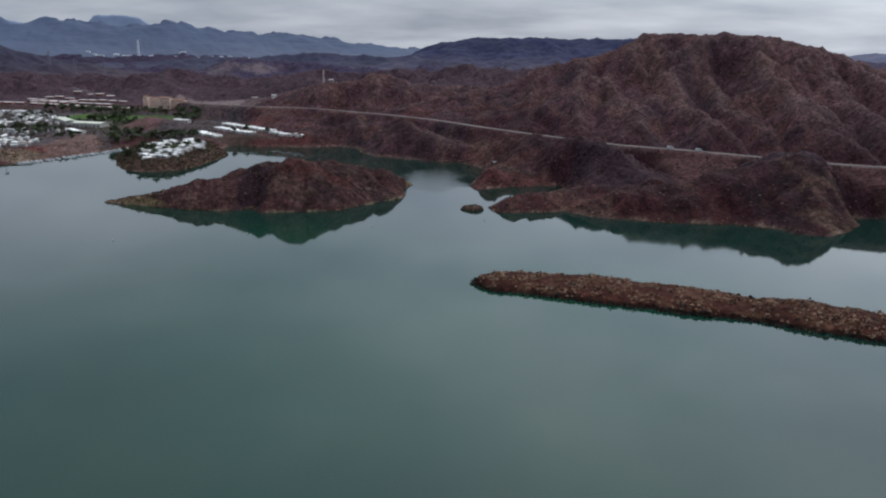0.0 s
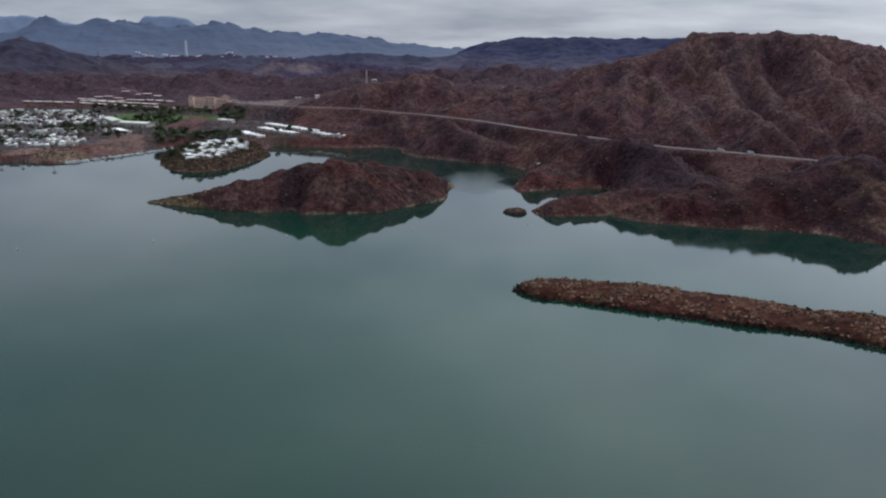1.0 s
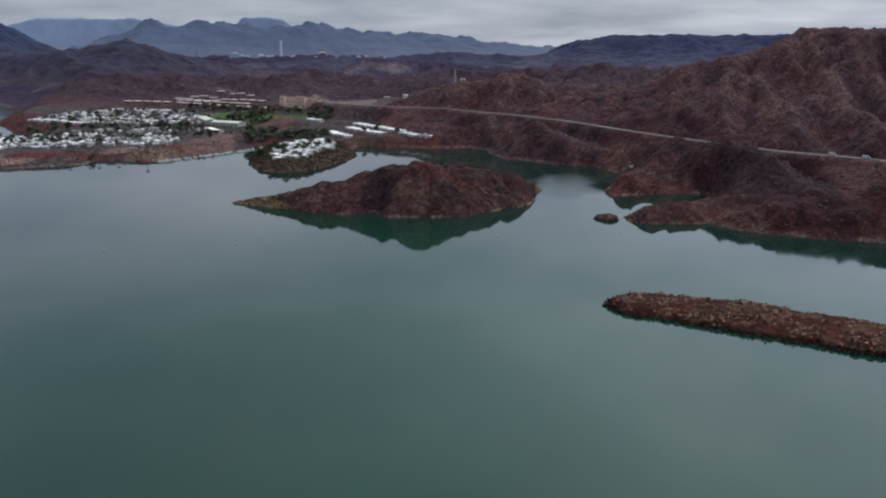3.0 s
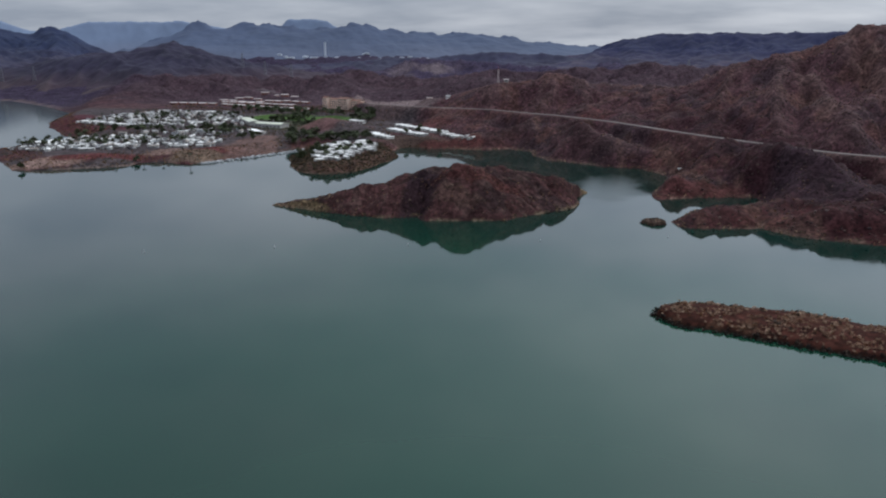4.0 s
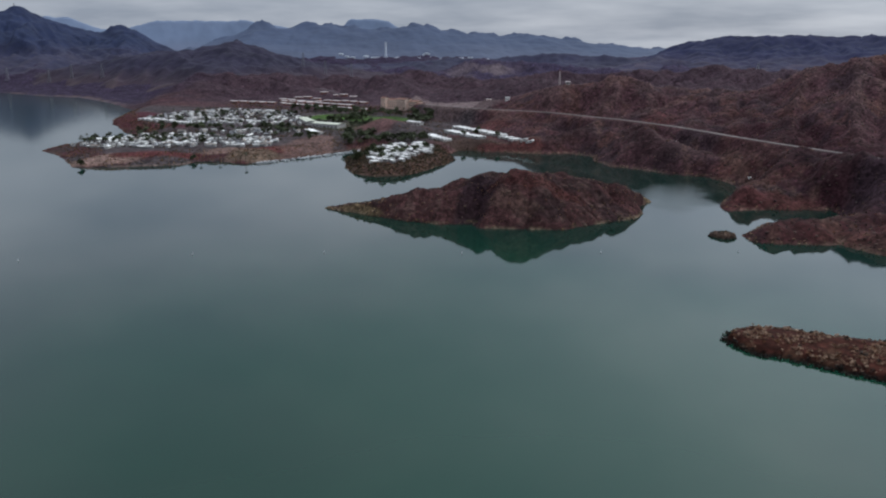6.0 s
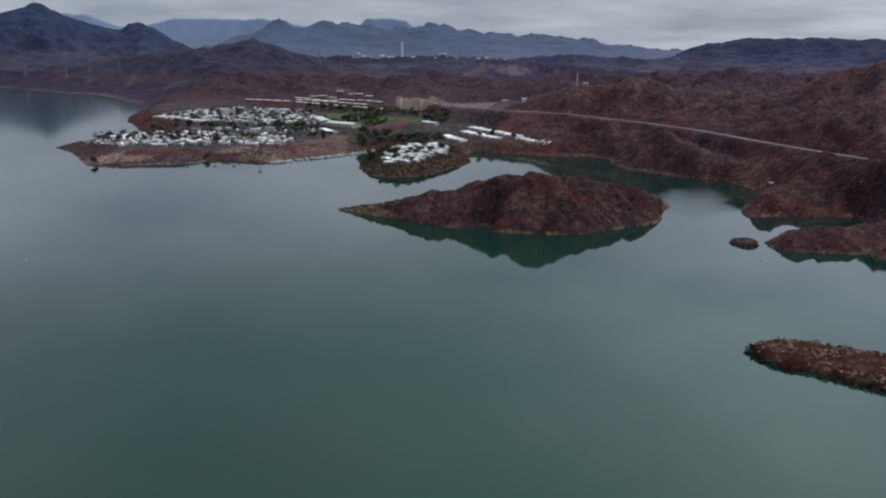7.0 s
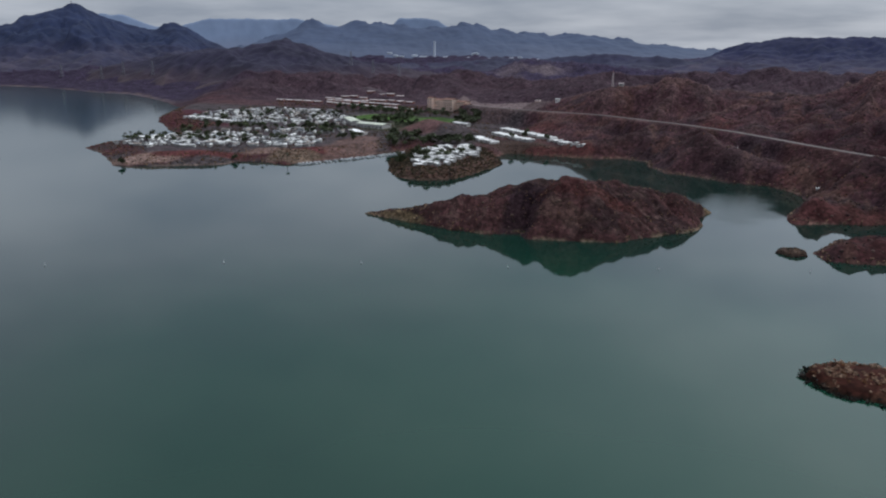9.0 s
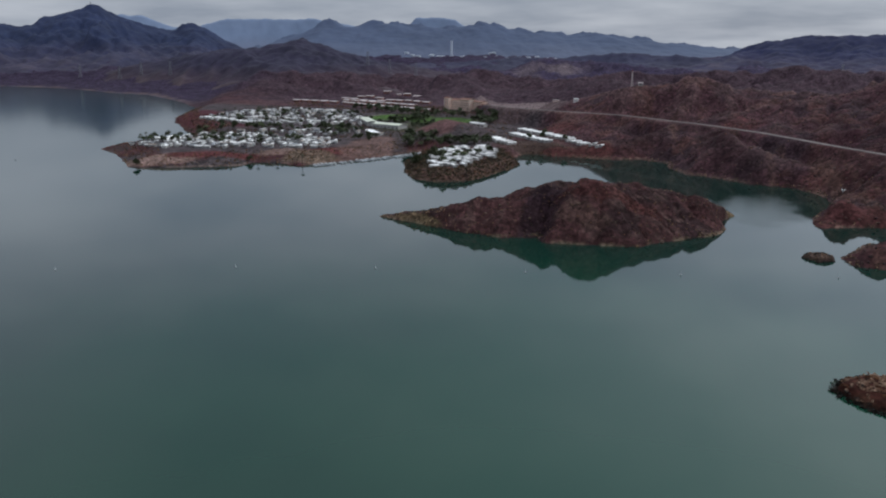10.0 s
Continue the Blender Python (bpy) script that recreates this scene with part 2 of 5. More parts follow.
def crest(x, y, line, wide, power=1.0, seed=1):
    """A ridge along a line of (x, y, height), falling to nothing at wide metres on both sides, with gullies that run down its flanks."""
    total, run, way, off = np.zeros(x.shape), 0.0, np.zeros(x.shape), np.full(x.shape, 1e9)
    for (ax, ay, ah), (bx, by, bh) in zip(line, line[1:]):
        dx, dy = bx - ax, by - ay
        f = np.clip(((x - ax) * dx + (y - ay) * dy) / (dx * dx + dy * dy), 0, 1)
        d = np.sqrt((x - ax - f * dx) ** 2 + (y - ay - f * dy) ** 2 + 81) - 9
        long = math.hypot(dx, dy)
        side = np.where(dx * (y - ay) - dy * (x - ax) > 0, 1.0, -1.0)
        turn = np.arctan2(y - ay - f * dy, x - ax - f * dx)
        total = np.maximum(total, (ah + f * (bh - ah)) * np.clip(1 - d / wide, 0, 1) ** power)
        near = d < off
        way, off = np.where(near, run + f * long + side * 700 + 14 * turn, way), np.minimum(off, d)
        run += long
    gully = ridged(way + 0.10 * off, off * 0.22, 52, seed, 3, 0.42) - 0.52
    return total * (1 + 0.55 * gully * step((off - 4) / 45) * step((wide - off) / (0.7 * wide)))


def nearest(x, y, line):
    """Distance to a line of (x, y, height) and the height of its nearest place."""
    best, high = np.full(x.shape, 1e9), np.zeros(x.shape)
    for (ax, ay, ah), (bx, by, bh) in zip(line, line[1:]):
        dx, dy = bx - ax, by - ay
        f = np.clip(((x - ax) * dx + (y - ay) * dy) / (dx * dx + dy * dy), 0, 1)
        d = np.hypot(x - ax - f * dx, y - ay - f * dy)
        high = np.where(d < best, ah + f * (bh - ah), high)
        best = np.minimum(best, d)
    return best, high


def soften(z, n):
    """A running mean over n cells each way, twice."""
    for _ in range(2):
        for axis in (0, 1):
            pad = [(0, 0), (0, 0)]
            pad[axis] = (n + 1, n)
            c = np.cumsum(np.pad(z, pad, mode="edge"), axis=axis)
            lo, hi = np.take(c, range(z.shape[axis]), axis), np.take(c, range(2 * n + 1, 2 * n + 1 + z.shape[axis]), axis)
            z = (hi - lo) / (2 * n + 1)
    return z


def erode(z, cell, strength, rounds=5, floor=0.3, most=22.0):
    """Running water wears branching valleys into a grid of heights and leaves sharp spurs between them."""
    ny, nx = z.shape
    start, z = z, z.copy()
    moves = [(a, b) for a in (-1, 0, 1) for b in (-1, 0, 1) if a or b]
    far = np.array([cell * math.hypot(a, b) for a, b in moves])
    shift = np.array([a * nx + b for a, b in moves])
    edge = np.ones(z.shape, bool)
    edge[1:-1, 1:-1] = False
    still = edge | (z <= floor)
    for _ in range(rounds):
        for _ in range(30):
            p = np.pad(z, 1, mode="edge")
            low = np.min([p[1 + a:1 + a + ny, 1 + b:1 + b + nx] for a, b in moves], axis=0) + 0.01
            z = np.where(still, z, np.maximum(z, low))
        p = np.pad(z, 1, mode="edge")
        fall = np.stack([(z - p[1 + a:1 + a + ny, 1 + b:1 + b + nx]) / f for (a, b), f in zip(moves, far)])
        pick = fall.argmax(0)
        down = np.arange(ny * nx) + np.where((fall.max(0) > 0) & ~still, shift[pick], 0).ravel()
        long = far[pick].ravel()
        order = np.argsort(z.ravel())
        to, area = down.tolist(), [cell * cell] * (ny * nx)
        for k in order[::-1].tolist():
            j = to[k]
            if j != k:
                area[j] += area[k]
        wear = (strength / rounds * np.sqrt(np.array(area)) / long).tolist()
        flat = z.ravel().tolist()
        for k in order.tolist():
            j = to[k]
            if j != k:
                flat[k] = (flat[k] + wear[k] * flat[j]) / (1 + wear[k])
        z = np.array(flat).reshape(ny, nx)
        z = np.where(still, z, 0.95 * z + 0.05 * soften(z, 1))
    cut = np.minimum(z - start, 0)
    return start - most * np.tanh(-cut / most) + np.maximum(z - start, 0)


def sheet(name, xs, ys, z, mat, colour=None):
    """A grid of heights as one mesh."""
    nx, ny = len(xs), len(ys)
    X, Y = np.meshgrid(xs, ys)
    co = np.stack([X, Y, z], -1).reshape(-1, 3).astype(np.float32)
    i = (np.arange(ny - 1)[:, None] * nx + np.arange(nx - 1)).ravel()
    quads = np.stack([i, i + 1, i + nx + 1, i + nx], -1)
    used = np.unique(quads)
    renum = np.zeros(nx * ny, np.int64)
    renum[used] = np.arange(len(used))
    quads, co = renum[quads], co[used]
    me = bpy.data.meshes.new(name)
    me.vertices.add(len(co))
    me.vertices.foreach_set("co", co.ravel())
    me.loops.add(quads.size)
    me.loops.foreach_set("vertex_index", quads.ravel().astype(np.int32))
    me.polygons.add(len(quads))
    me.polygons.foreach_set("loop_start", np.arange(0, quads.size, 4, dtype=np.int32))
    me.polygons.foreach_set("use_smooth", np.ones(len(quads), bool))
    if colour is not None:
        at = me.attributes.new("soil", "FLOAT_COLOR", "POINT")
        rgba = np.concatenate([colour.reshape(-1, 3)[used], np.ones((len(used), 1))], -1)
        at.data.foreach_set("color", rgba.astype(np.float32).ravel())
    me.update(calc_edges=True)
    me.materials.append(mat)
    return new(name, me)


def part(name, bm, mat, parent=None, label=""):
    me = bpy.data.meshes.new(name)
    bm.to_mesh(me)
    bm.free()
    me.materials.append(mat)
    ob = new(name, me)
    ob.parent = parent
    return tagged(ob, label)


def blend(a, b, f):
    return a + (np.asarray(b) - a) * np.asarray(f)[..., None]


# ---- the plan: shores of the mainland, walked with the land on the left-hand side ----
FAR_SHORE = [(-5200, 1500), (-3300, 1640), (-2600, 1720), (-2078, 1745), (-1988, 1761), (-1876, 1756), (-1727, 1711), (-1572, 1652), (-1453, 1639),
             (-1294, 1536), (-1185, 1453), (-1093, 1378), (-1035, 1330)]
PENINSULA = [(-1030, 1302), (-1006, 1244), (-971, 1185), (-910, 1113), (-804, 1014), (-774, 995), (-749, 925), (-759, 878), (-764, 838), (-759, 816),
             (-721, 795), (-678, 764), (-626, 716), (-618, 720), (-588, 734), (-543, 764), (-532, 778), (-540, 804), (-504, 806), (-474, 796),
             (-476, 813), (-460, 845), (-441, 884), (-429, 916), (-418, 960)]
PARK_HEAD = [(-405, 935), (-402, 878), (-370, 814), (-340, 777), (-315, 769), (-291, 788), (-285, 818), (-281, 869), (-281, 909), (-305, 950), (-301, 985)]
EAST_SHORE = [(-254, 985), (-207, 983), (-176, 998), (-145, 985), (-138, 945), (-117, 908), (-99, 909), (-69, 886), (-54, 873), (-22, 872), (-7, 853), (6, 826), (11, 800)]
COVE = [(-5, 752), (-8, 720), (-2, 703), (28, 718), (54, 727), (74, 729), (80, 712), (70, 688), (50, 669), (35, 663), (24, 667), (8, 621), (16, 601),
        (33, 601), (67, 611), (82, 593), (105, 583), (144, 575), (179, 573), (210, 561), (213, 547), (237, 541), (254, 556), (274, 580), (280, 604)]
EAST_END = [(304, 607), (380, 590), (520, 560), (900, 500), (2500, 560), (5200, 800), (5200, 5200), (-5200, 5200)]
MAINLAND = FAR_SHORE + PENINSULA + PARK_HEAD + EAST_SHORE + COVE + EAST_END

HIGHWAY = [(-560, 1440, 24), (-477, 1329, 28), (-398, 1215, 34), (-305, 1166, 35), (-227, 1147, 35), (-171, 1100, 35), (-120, 1062, 35), (-62, 1003, 35), (-26, 953, 35),
           (22, 893, 34), (66, 849, 33), (87, 825, 33), (134, 768, 33), (181, 744, 33), (233, 703, 33), (278, 664, 33), (317, 645, 33), (420, 640, 33), (640, 640, 36), (1100, 600, 40)]
FILLS = [[(150, 766), (228, 712), (212, 664), (196, 646), (166, 660), (160, 700)], [(266, 680), (345, 655), (342, 606), (312, 602), (286, 622)]]
# crests: points (x, y, height), reach, steepness
CRESTS = [
    ([(-81, 1254, 58), (2, 1150, 69), (79, 1147, 91), (116, 1144, 103), (153, 1140, 114), (189, 1134, 127), (210, 1131, 138), (235, 1126, 143), (294, 1112, 141), (348, 1096, 140),
      (399, 1079, 130), (424, 1069, 120), (467, 1051, 104), (520, 1040, 100), (800, 1000, 92), (1400, 900, 60)], 430, 1.85),
    ([(212, 1128, 136), (214, 1040, 106), (226, 930, 72), (240, 860, 50)], 62, 0.85),
    ([(160, 1138, 114), (150, 1040, 84), (160, 940, 58), (152, 880, 44)], 55, 0.85),
    ([(265, 1118, 138), (268, 1030, 104), (282, 930, 66), (300, 850, 44)], 55, 0.85),
    ([(330, 1098, 138), (335, 1000, 106), (345, 900, 74), (340, 800, 48)], 66, 0.85),
    ([(385, 1084, 130), (396, 990, 96), (400, 890, 62), (410, 800, 44)], 56, 0.85),
    ([(100, 1146, 97), (88, 1060, 72), (84, 980, 50)], 55, 0.85),
    ([(35, 1150, 78), (30, 1070, 58), (20, 1000, 44)], 50, 0.85),
    ([(440, 1064, 116), (455, 960, 84), (458, 840, 52)], 66, 0.85),
    ([(510, 1040, 100), (530, 940, 74), (540, 820, 48)], 66, 0.85),
    ([(-300, 1300, 46), (-226, 1212, 66), (-170, 1206, 84), (-142, 1206, 78), (-114, 1215, 70), (-60, 1230, 58)], 150, 1.1),
    ([(-170, 1206, 82), (-165, 1140, 48)], 90, 1.0),
    ([(-80, 930, 33), (-30, 892, 35), (11, 878, 37), (32, 860, 39), (57, 833, 38), (68, 800, 26)], 55, 0.9),
    ([(78, 790, 30), (90, 772, 37), (104, 742, 44), (121, 723, 41), (139, 688, 29), (145, 655, 18)], 47, 0.8),
    ([(216, 682, 27), (230, 672, 32), (255, 652, 37), (275, 658, 37), (290, 634, 31)], 46, 0.8),
    ([(246, 640, 36), (245, 600, 31), (238, 556, 17)], 50, 0.8),
    ([(245, 640, 34), (205, 630, 33), (160, 626, 24), (114, 628, 15), (80, 640, 11)], 48, 0.65),
    ([(-70, 935, 30), (-85, 960, 36)], 55, 1.0),
    ([(-450, 1105, 24), (-415, 1065, 25)], 58, 0.9),
    ([(-480, 1700, 40), (-300, 1560, 62), (-200, 1480, 60), (60, 1500, 52)], 220, 1.1),
    ([(-1000, 1500, 44), (-1150, 1640, 52), (-1000, 1800, 60)], 230, 1.1),
    ([(-900, 1900, 52), (-500, 1980, 60), (-100, 2000, 64), (400, 1900, 80)], 300, 1.1),
    ([(-800, 2620, 74), (-701, 2613, 82), (-600, 2640, 76), (-420, 2700, 66)], 260, 1.1),
]


def bare_height(x, y):
    """The mainland before running water shaped it: height, shore distance, wildness."""
    wob = fbm(x, y, 30, 3, 4) * 5.0
    d = inside(x, y, MAINLAND) + wob * np.clip((y - 500) / 400, 0.3, 1)
    wx, wy = x + 34 * fbm(x, y, 150, 11, 4), y + 34 * fbm(x, y, 150, 23, 4)
    wx, wy = wx + 7 * fbm(x, y, 34, 5, 3), wy + 7 * fbm(x, y, 34, 6, 3)
    plain = 9 + 0.019 * np.clip(y - 950, 0, 4000) + 8 * step((x + 260) / 120) * step((y - 640) / 200)
    hills = np.zeros(x.shape)
    for k, (line, wide, power) in enumerate(CRESTS):
        bend = 1.0 if wide > 100 or line[0][2] > 75 else 0.3
        hills = np.maximum(hills, crest(x + bend * (wx - x), y + bend * (wy - y), line, wide, power, 60 + 7 * k))
    h = np.maximum(plain, hills)
    cove = step((120 - x) / 60) * step((x + 30) / 20) * step((750 - y) / 30)
    h = h + (np.minimum(h, 6.0 + 0.7 * np.clip(d - 6, 0, 90)) - h) * cove
    wild = step((x + 290) / 60) + step((y - 1420) / 80) * (1 - step((x + 300) / 60))
    high = step((hills - 100) / 30)
    h = h + (ridged(wx, wy, 75, 41, 4, 0.5) - 0.5) * (0.16 * np.clip(h - 6, 0, 50)) * wild * (1 - 0.8 * high)
    h = h + (ridged(wx, wy, 130, 44, 3, 0.45) - 0.5) * 13 * wild * step((h - 8) / 12) * (1 - 0.7 * high)
    h = h + fbm(x, y, 46, 47, 5, 0.66) * 9 * wild * step((h - 3) / 10) * (1 - 0.5 * high)
    h = h + (ridged(wx, wy, 260, 9, 4) - 0.45) * 40 * step((y - 1400) / 350) * step((3300 - y) / 500)
    h = h + step((-1080 - x) / 120) * step((y - 1500) / 150) * 34 * (ridged(wx, wy, 170, 87, 5) - 0.3)
    ramp = 22 + 26 * step((-330 - x) / 60) + 22 * step((x + 280) / 80) * step((y - 780) / 60) + 380 * step((-1050 - x) / 250)
    ramp = ramp * (1 - 0.6 * cove)
    shore = np.clip(d / ramp, 0, 1)
    h = np.where(d > 0, np.maximum(h, 1) * (1 - (1 - shore) ** 1.6), np.maximum(-22, d * 0.35) - 0.3)
    return h, d, wild


def worn_patch(x0, x1, y0, y1, cell, strength, fade):
    """What running water takes from a stretch of the mainland, and how far each place stands proud of its surroundings."""
    xs, ys = np.arange(x0, x1, cell), np.arange(y0, y1, cell)
    X, Y = np.meshgrid(xs, ys)
    h, d, wild = bare_height(X, Y)
    done = erode(h, cell, strength)
    rim = step(np.minimum(np.minimum(X - x0, x1 - X), np.minimum(Y - y0, y1 - Y)) / fade)
    return xs, ys, (done - h) * rim * wild, (done - soften(done, max(2, int(16 / cell)))) * rim


WORN = [worn_patch(-430, 620, 520, 1440, 4.0, 0.42, 50), worn_patch(-2300, 1300, 1330, 2760, 10.0, 0.34, 90)]


def sampled(patch, x, y, which):
    """A patch's grid at places x, y; nothing outside it."""
    xs, ys, a = patch[0], patch[1], patch[which]
    u, v = np.clip((x - xs[0]) / (xs[1] - xs[0]), 0, len(xs) - 1.001), np.clip((y - ys[0]) / (ys[1] - ys[0]), 0, len(ys) - 1.001)
    i, j = u.astype(int), v.astype(int)
    u, v = u - i, v - j
    got = (a[j, i] * (1 - u) + a[j, i + 1] * u) * (1 - v) + (a[j + 1, i] * (1 - u) + a[j + 1, i + 1] * u) * v
    return np.where((x > xs[0]) & (x < xs[-1]) & (y > ys[0]) & (y < ys[-1]), got, 0.0)


def soil_height(x, y):
    """The height of the mainland and its lake bed, shore distance, height over the surroundings and road distance at places x, y."""
    h, d, wild = bare_height(x, y)
    proud = np.zeros(x.shape)
    for patch in WORN:
        h, proud = h + sampled(patch, x, y, 2), proud + sampled(patch, x, y, 3)
    land = step((d - 1) / 8)
    wx, wy = x + 6 * fbm(x, y, 30, 5, 3), y + 6 * fbm(x, y, 30, 6, 3)
    # outcrops and ledges, then loose stone
    h = h + (ridged(wx, wy, 27, 47, 4, 0.6) - 0.5) * (5.0 + 2.5 * step((820 - y) / 60)) * wild * land * (0.4 + 0.6 * step((fbm(x, y, 90, 43, 3) + 0.1) / 0.3))
    h = h + fbm(x, y, 12, 8, 3, 0.6) * (0.4 + 2.0 * wild) * land
    h = h + (ridged(wx, wy, 24, 49, 3, 0.6) - 0.5) * 7.0 * step((h - 95) / 35) * wild
    # ribs and gullies down the shore slopes
    h = h + (ridged(x + 0.25 * y + 6 * fbm(x, y, 30, 14, 3), d * 0.22, 24, 57, 3, 0.5) - 0.55) * 6.5 * wild * land * step((h - 3) / 8) * step((70 - d) / 25)
    # the highway's bench and the smooth fill below it
    rd, rh = nearest(x, y, HIGHWAY)
    for fill_edge in FILLS:
        f = step((inside(x, y, fill_edge) + 3 * fbm(x, y, 12, 15, 3)) / 8)
        h = h + (34 - 0.36 * rd + 0.5 * fbm(x, y, 9, 16, 3) - h) * f
    cut = rd + 7 * fbm(x, y, 26, 55, 3) * step((rd - 5) / 8)
    h = h + (rh - h) * (1 - step((cut - 5) / 14)) * step(d / 4)
    # a low broken berm along the road
    h = h + (1 - step(np.abs(rd - 8.5) / 3.5)) * np.clip(0.5 + 1.7 * fbm(x, y, 45, 17, 3), 0, 1.4) * (0.35 + 0.65 * step((40 - x) / 80)) * step((x + 420) / 60)
    h = np.where(d > 0, np.maximum(h, 0.08 + 0.5 * step(d / 6)), h)
    return h, d, proud, rd


# ---- ground and lake ----
def spaced(*runs):
    """Coordinates along one axis: (from, to, spacing) runs."""
    out = []
    for a, b, s in runs:
        out.append(np.linspace(a, b, max(2, int(round(abs(b - a) / s)) + 1))[:-1])
    return np.concatenate(out + [[runs[-1][1]]])


gx = spaced((-5200, -2400, 40), (-2400, -1100, 10), (-1100, 480, 3.2), (480, 900, 8), (900, 5200, 60))
gy = spaced((-5200, 450, 400), (450, 1350, 3.2), (1350, 2000, 6), (2000, 3400, 14), (3400, 5200, 40))
GX, GY = np.meshgrid(gx, gy)
GZ, GD, GPROUD, GROAD = soil_height(GX, GY)


def spot(x, y, cx, cy, rx, ry, turn=0.0, soft=0.35):
    """1 within an uneven oval patch, 0 outside."""
    c, s = math.cos(radians(turn)), math.sin(radians(turn))
    u, v = ((x - cx) * c + (y - cy) * s) / rx, (-(x - cx) * s + (y - cy) * c) / ry
    return 1 - step((np.hypot(u, v) + 0.35 * fbm(x, y, 35, 77, 3) - 1 + soft / 2) / soft)


base = np.empty((*GX.shape, 3))
base[:] = (0.072, 0.036, 0.038)
streak = fbm(GX, GY, 34, 51, 5)
base = blend(base, (0.050, 0.030, 0.033), step((streak - 0.05) / 0.3))
base = blend(base, (0.092, 0.046, 0.039), 0.8 * step((fbm(GX, GY, 26, 61, 5) - 0.12) / 0.22))
base = blend(base, (0.092, 0.034, 0.030), 0.6 * step((fbm(GX, GY, 120, 66, 4) - 0.08) / 0.25))
# spurs painted paler, as if lit, where the ground stands proud
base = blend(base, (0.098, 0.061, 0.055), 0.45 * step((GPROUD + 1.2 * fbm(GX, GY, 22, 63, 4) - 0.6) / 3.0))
# lit spurs of the big hill painted lighter, shaded hollows between them darker
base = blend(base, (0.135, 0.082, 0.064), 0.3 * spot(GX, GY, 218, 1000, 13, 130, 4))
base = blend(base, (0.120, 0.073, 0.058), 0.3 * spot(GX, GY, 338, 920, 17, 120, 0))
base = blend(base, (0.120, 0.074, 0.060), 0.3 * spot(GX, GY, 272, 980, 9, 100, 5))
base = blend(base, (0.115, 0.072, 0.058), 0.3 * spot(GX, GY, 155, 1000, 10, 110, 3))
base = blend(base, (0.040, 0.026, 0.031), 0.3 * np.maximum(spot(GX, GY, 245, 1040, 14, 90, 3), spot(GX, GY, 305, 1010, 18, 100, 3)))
base = blend(base, (0.094, 0.058, 0.056), 0.5 * step((GX - 290) / 90) * step((GY - 720) / 90))
# the shores below the highway painted darker and redder, shade put into colour
near = (step((1190 - GY - 1.9 * np.clip(GX, 0, 150)) / 140) * step((GX + 300) / 60))[..., None]
base = base * (1 - near * np.array([0.44, 0.54, 0.50]) * (0.25 + 0.75 * step((GX + 30) / 90))[..., None])
base = base * (1 - 0.20 * step((GX + 20) / 60) * step((790 - GY) / 60))[..., None]
# stripes of loose stone down the shore slopes
talus = fbm(GX + 0.25 * GY + 5 * fbm(GX, GY, 30, 14, 3), GD * 0.2, 13, 58, 4)
base = blend(base, (0.100, 0.058, 0.042), 0.55 * near[..., 0] * step((talus - 0.15) / 0.2) * (GD < 75))
base = blend(base, (0.026, 0.013, 0.014), 0.6 * near[..., 0] * step((-0.12 - talus) / 0.2) * (GD < 75))
# ground painted cooler and darker with distance, its haze put into the colour
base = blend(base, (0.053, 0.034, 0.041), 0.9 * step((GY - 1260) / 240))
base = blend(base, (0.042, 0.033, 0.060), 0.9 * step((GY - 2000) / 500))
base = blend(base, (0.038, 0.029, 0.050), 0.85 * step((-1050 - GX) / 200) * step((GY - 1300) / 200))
base = blend(base, (0.140, 0.108, 0.110), 0.8 * spot(GX, GY, -690, 2490, 150, 105, 0, 1.2) * step((fbm(GX, GY, 60, 67, 4) + 0.25) / 0.5))
base = blend(base, (0.20, 0.150, 0.138), 0.75 * np.maximum(spot(GX, GY, -440, 1420, 110, 60, 30), spot(GX, GY, -490, 1485, 100, 50, -10)))
# the resort: paved lots, red banks, a sand flat and lawns
west = step((-320 - GX) / 30) * step((1330 - GY) / 60) * step((GX + 1040) / 40)
base = blend(base, (0.064, 0.054, 0.053), 0.9 * west)
bank = west * (1 - step((GD - 30) / 14))
base = blend(base, (0.066, 0.025, 0.025), 0.9 * bank * step((fbm(GX, GY, 55, 97, 4) + 0.25) / 0.3))
base = blend(base, (0.078, 0.023, 0.028), 0.9 * np.maximum(spot(GX, GY, -885, 1105, 75, 80, -40), spot(GX, GY, -770, 1040, 70, 22, -15)))
base = blend(base, (0.21, 0.140, 0.112), 0.95 * np.maximum(spot(GX, GY, -618, 745, 42, 18, 32), 0.8 * spot(GX, GY, -530, 838, 24, 12, 40)))
base = blend(base, (0.100, 0.030, 0.028), 0.9 * np.maximum(spot(GX, GY, -575, 792, 46, 14, 38), spot(GX, GY, -485, 866, 32, 14, 52)))
base = blend(base, (0.150, 0.110, 0.075), 0.8 * spot(GX, GY, -490, 835, 26, 24, 60))
base = blend(base, (0.062, 0.118, 0.026), spot(GX, GY, -575, 1210, 50, 42))
base = blend(base, (0.058, 0.105, 0.026), spot(GX, GY, -488, 1195, 42, 44, -20))
base = blend(base, (0.060, 0.060, 0.035), 0.85 * spot(GX, GY, -480, 1105, 55, 50, 20))
base = blend(base, (0.125, 0.062, 0.056), 0.85 * spot(GX, GY, -432, 1085, 44, 50))
base = blend(base, (0.056, 0.038, 0.028), 0.85 * spot(GX, GY, -285, 1000, 60, 26))
base = blend(base, (0.088, 0.030, 0.027), 0.85 * spot(GX, GY, -242, 998, 38, 14, 8))
base = blend(base, (0.085, 0.050, 0.036), 0.85 * (inside(GX, GY, PARK_HEAD) > -12) * (GX < -270) * (GY < 950))
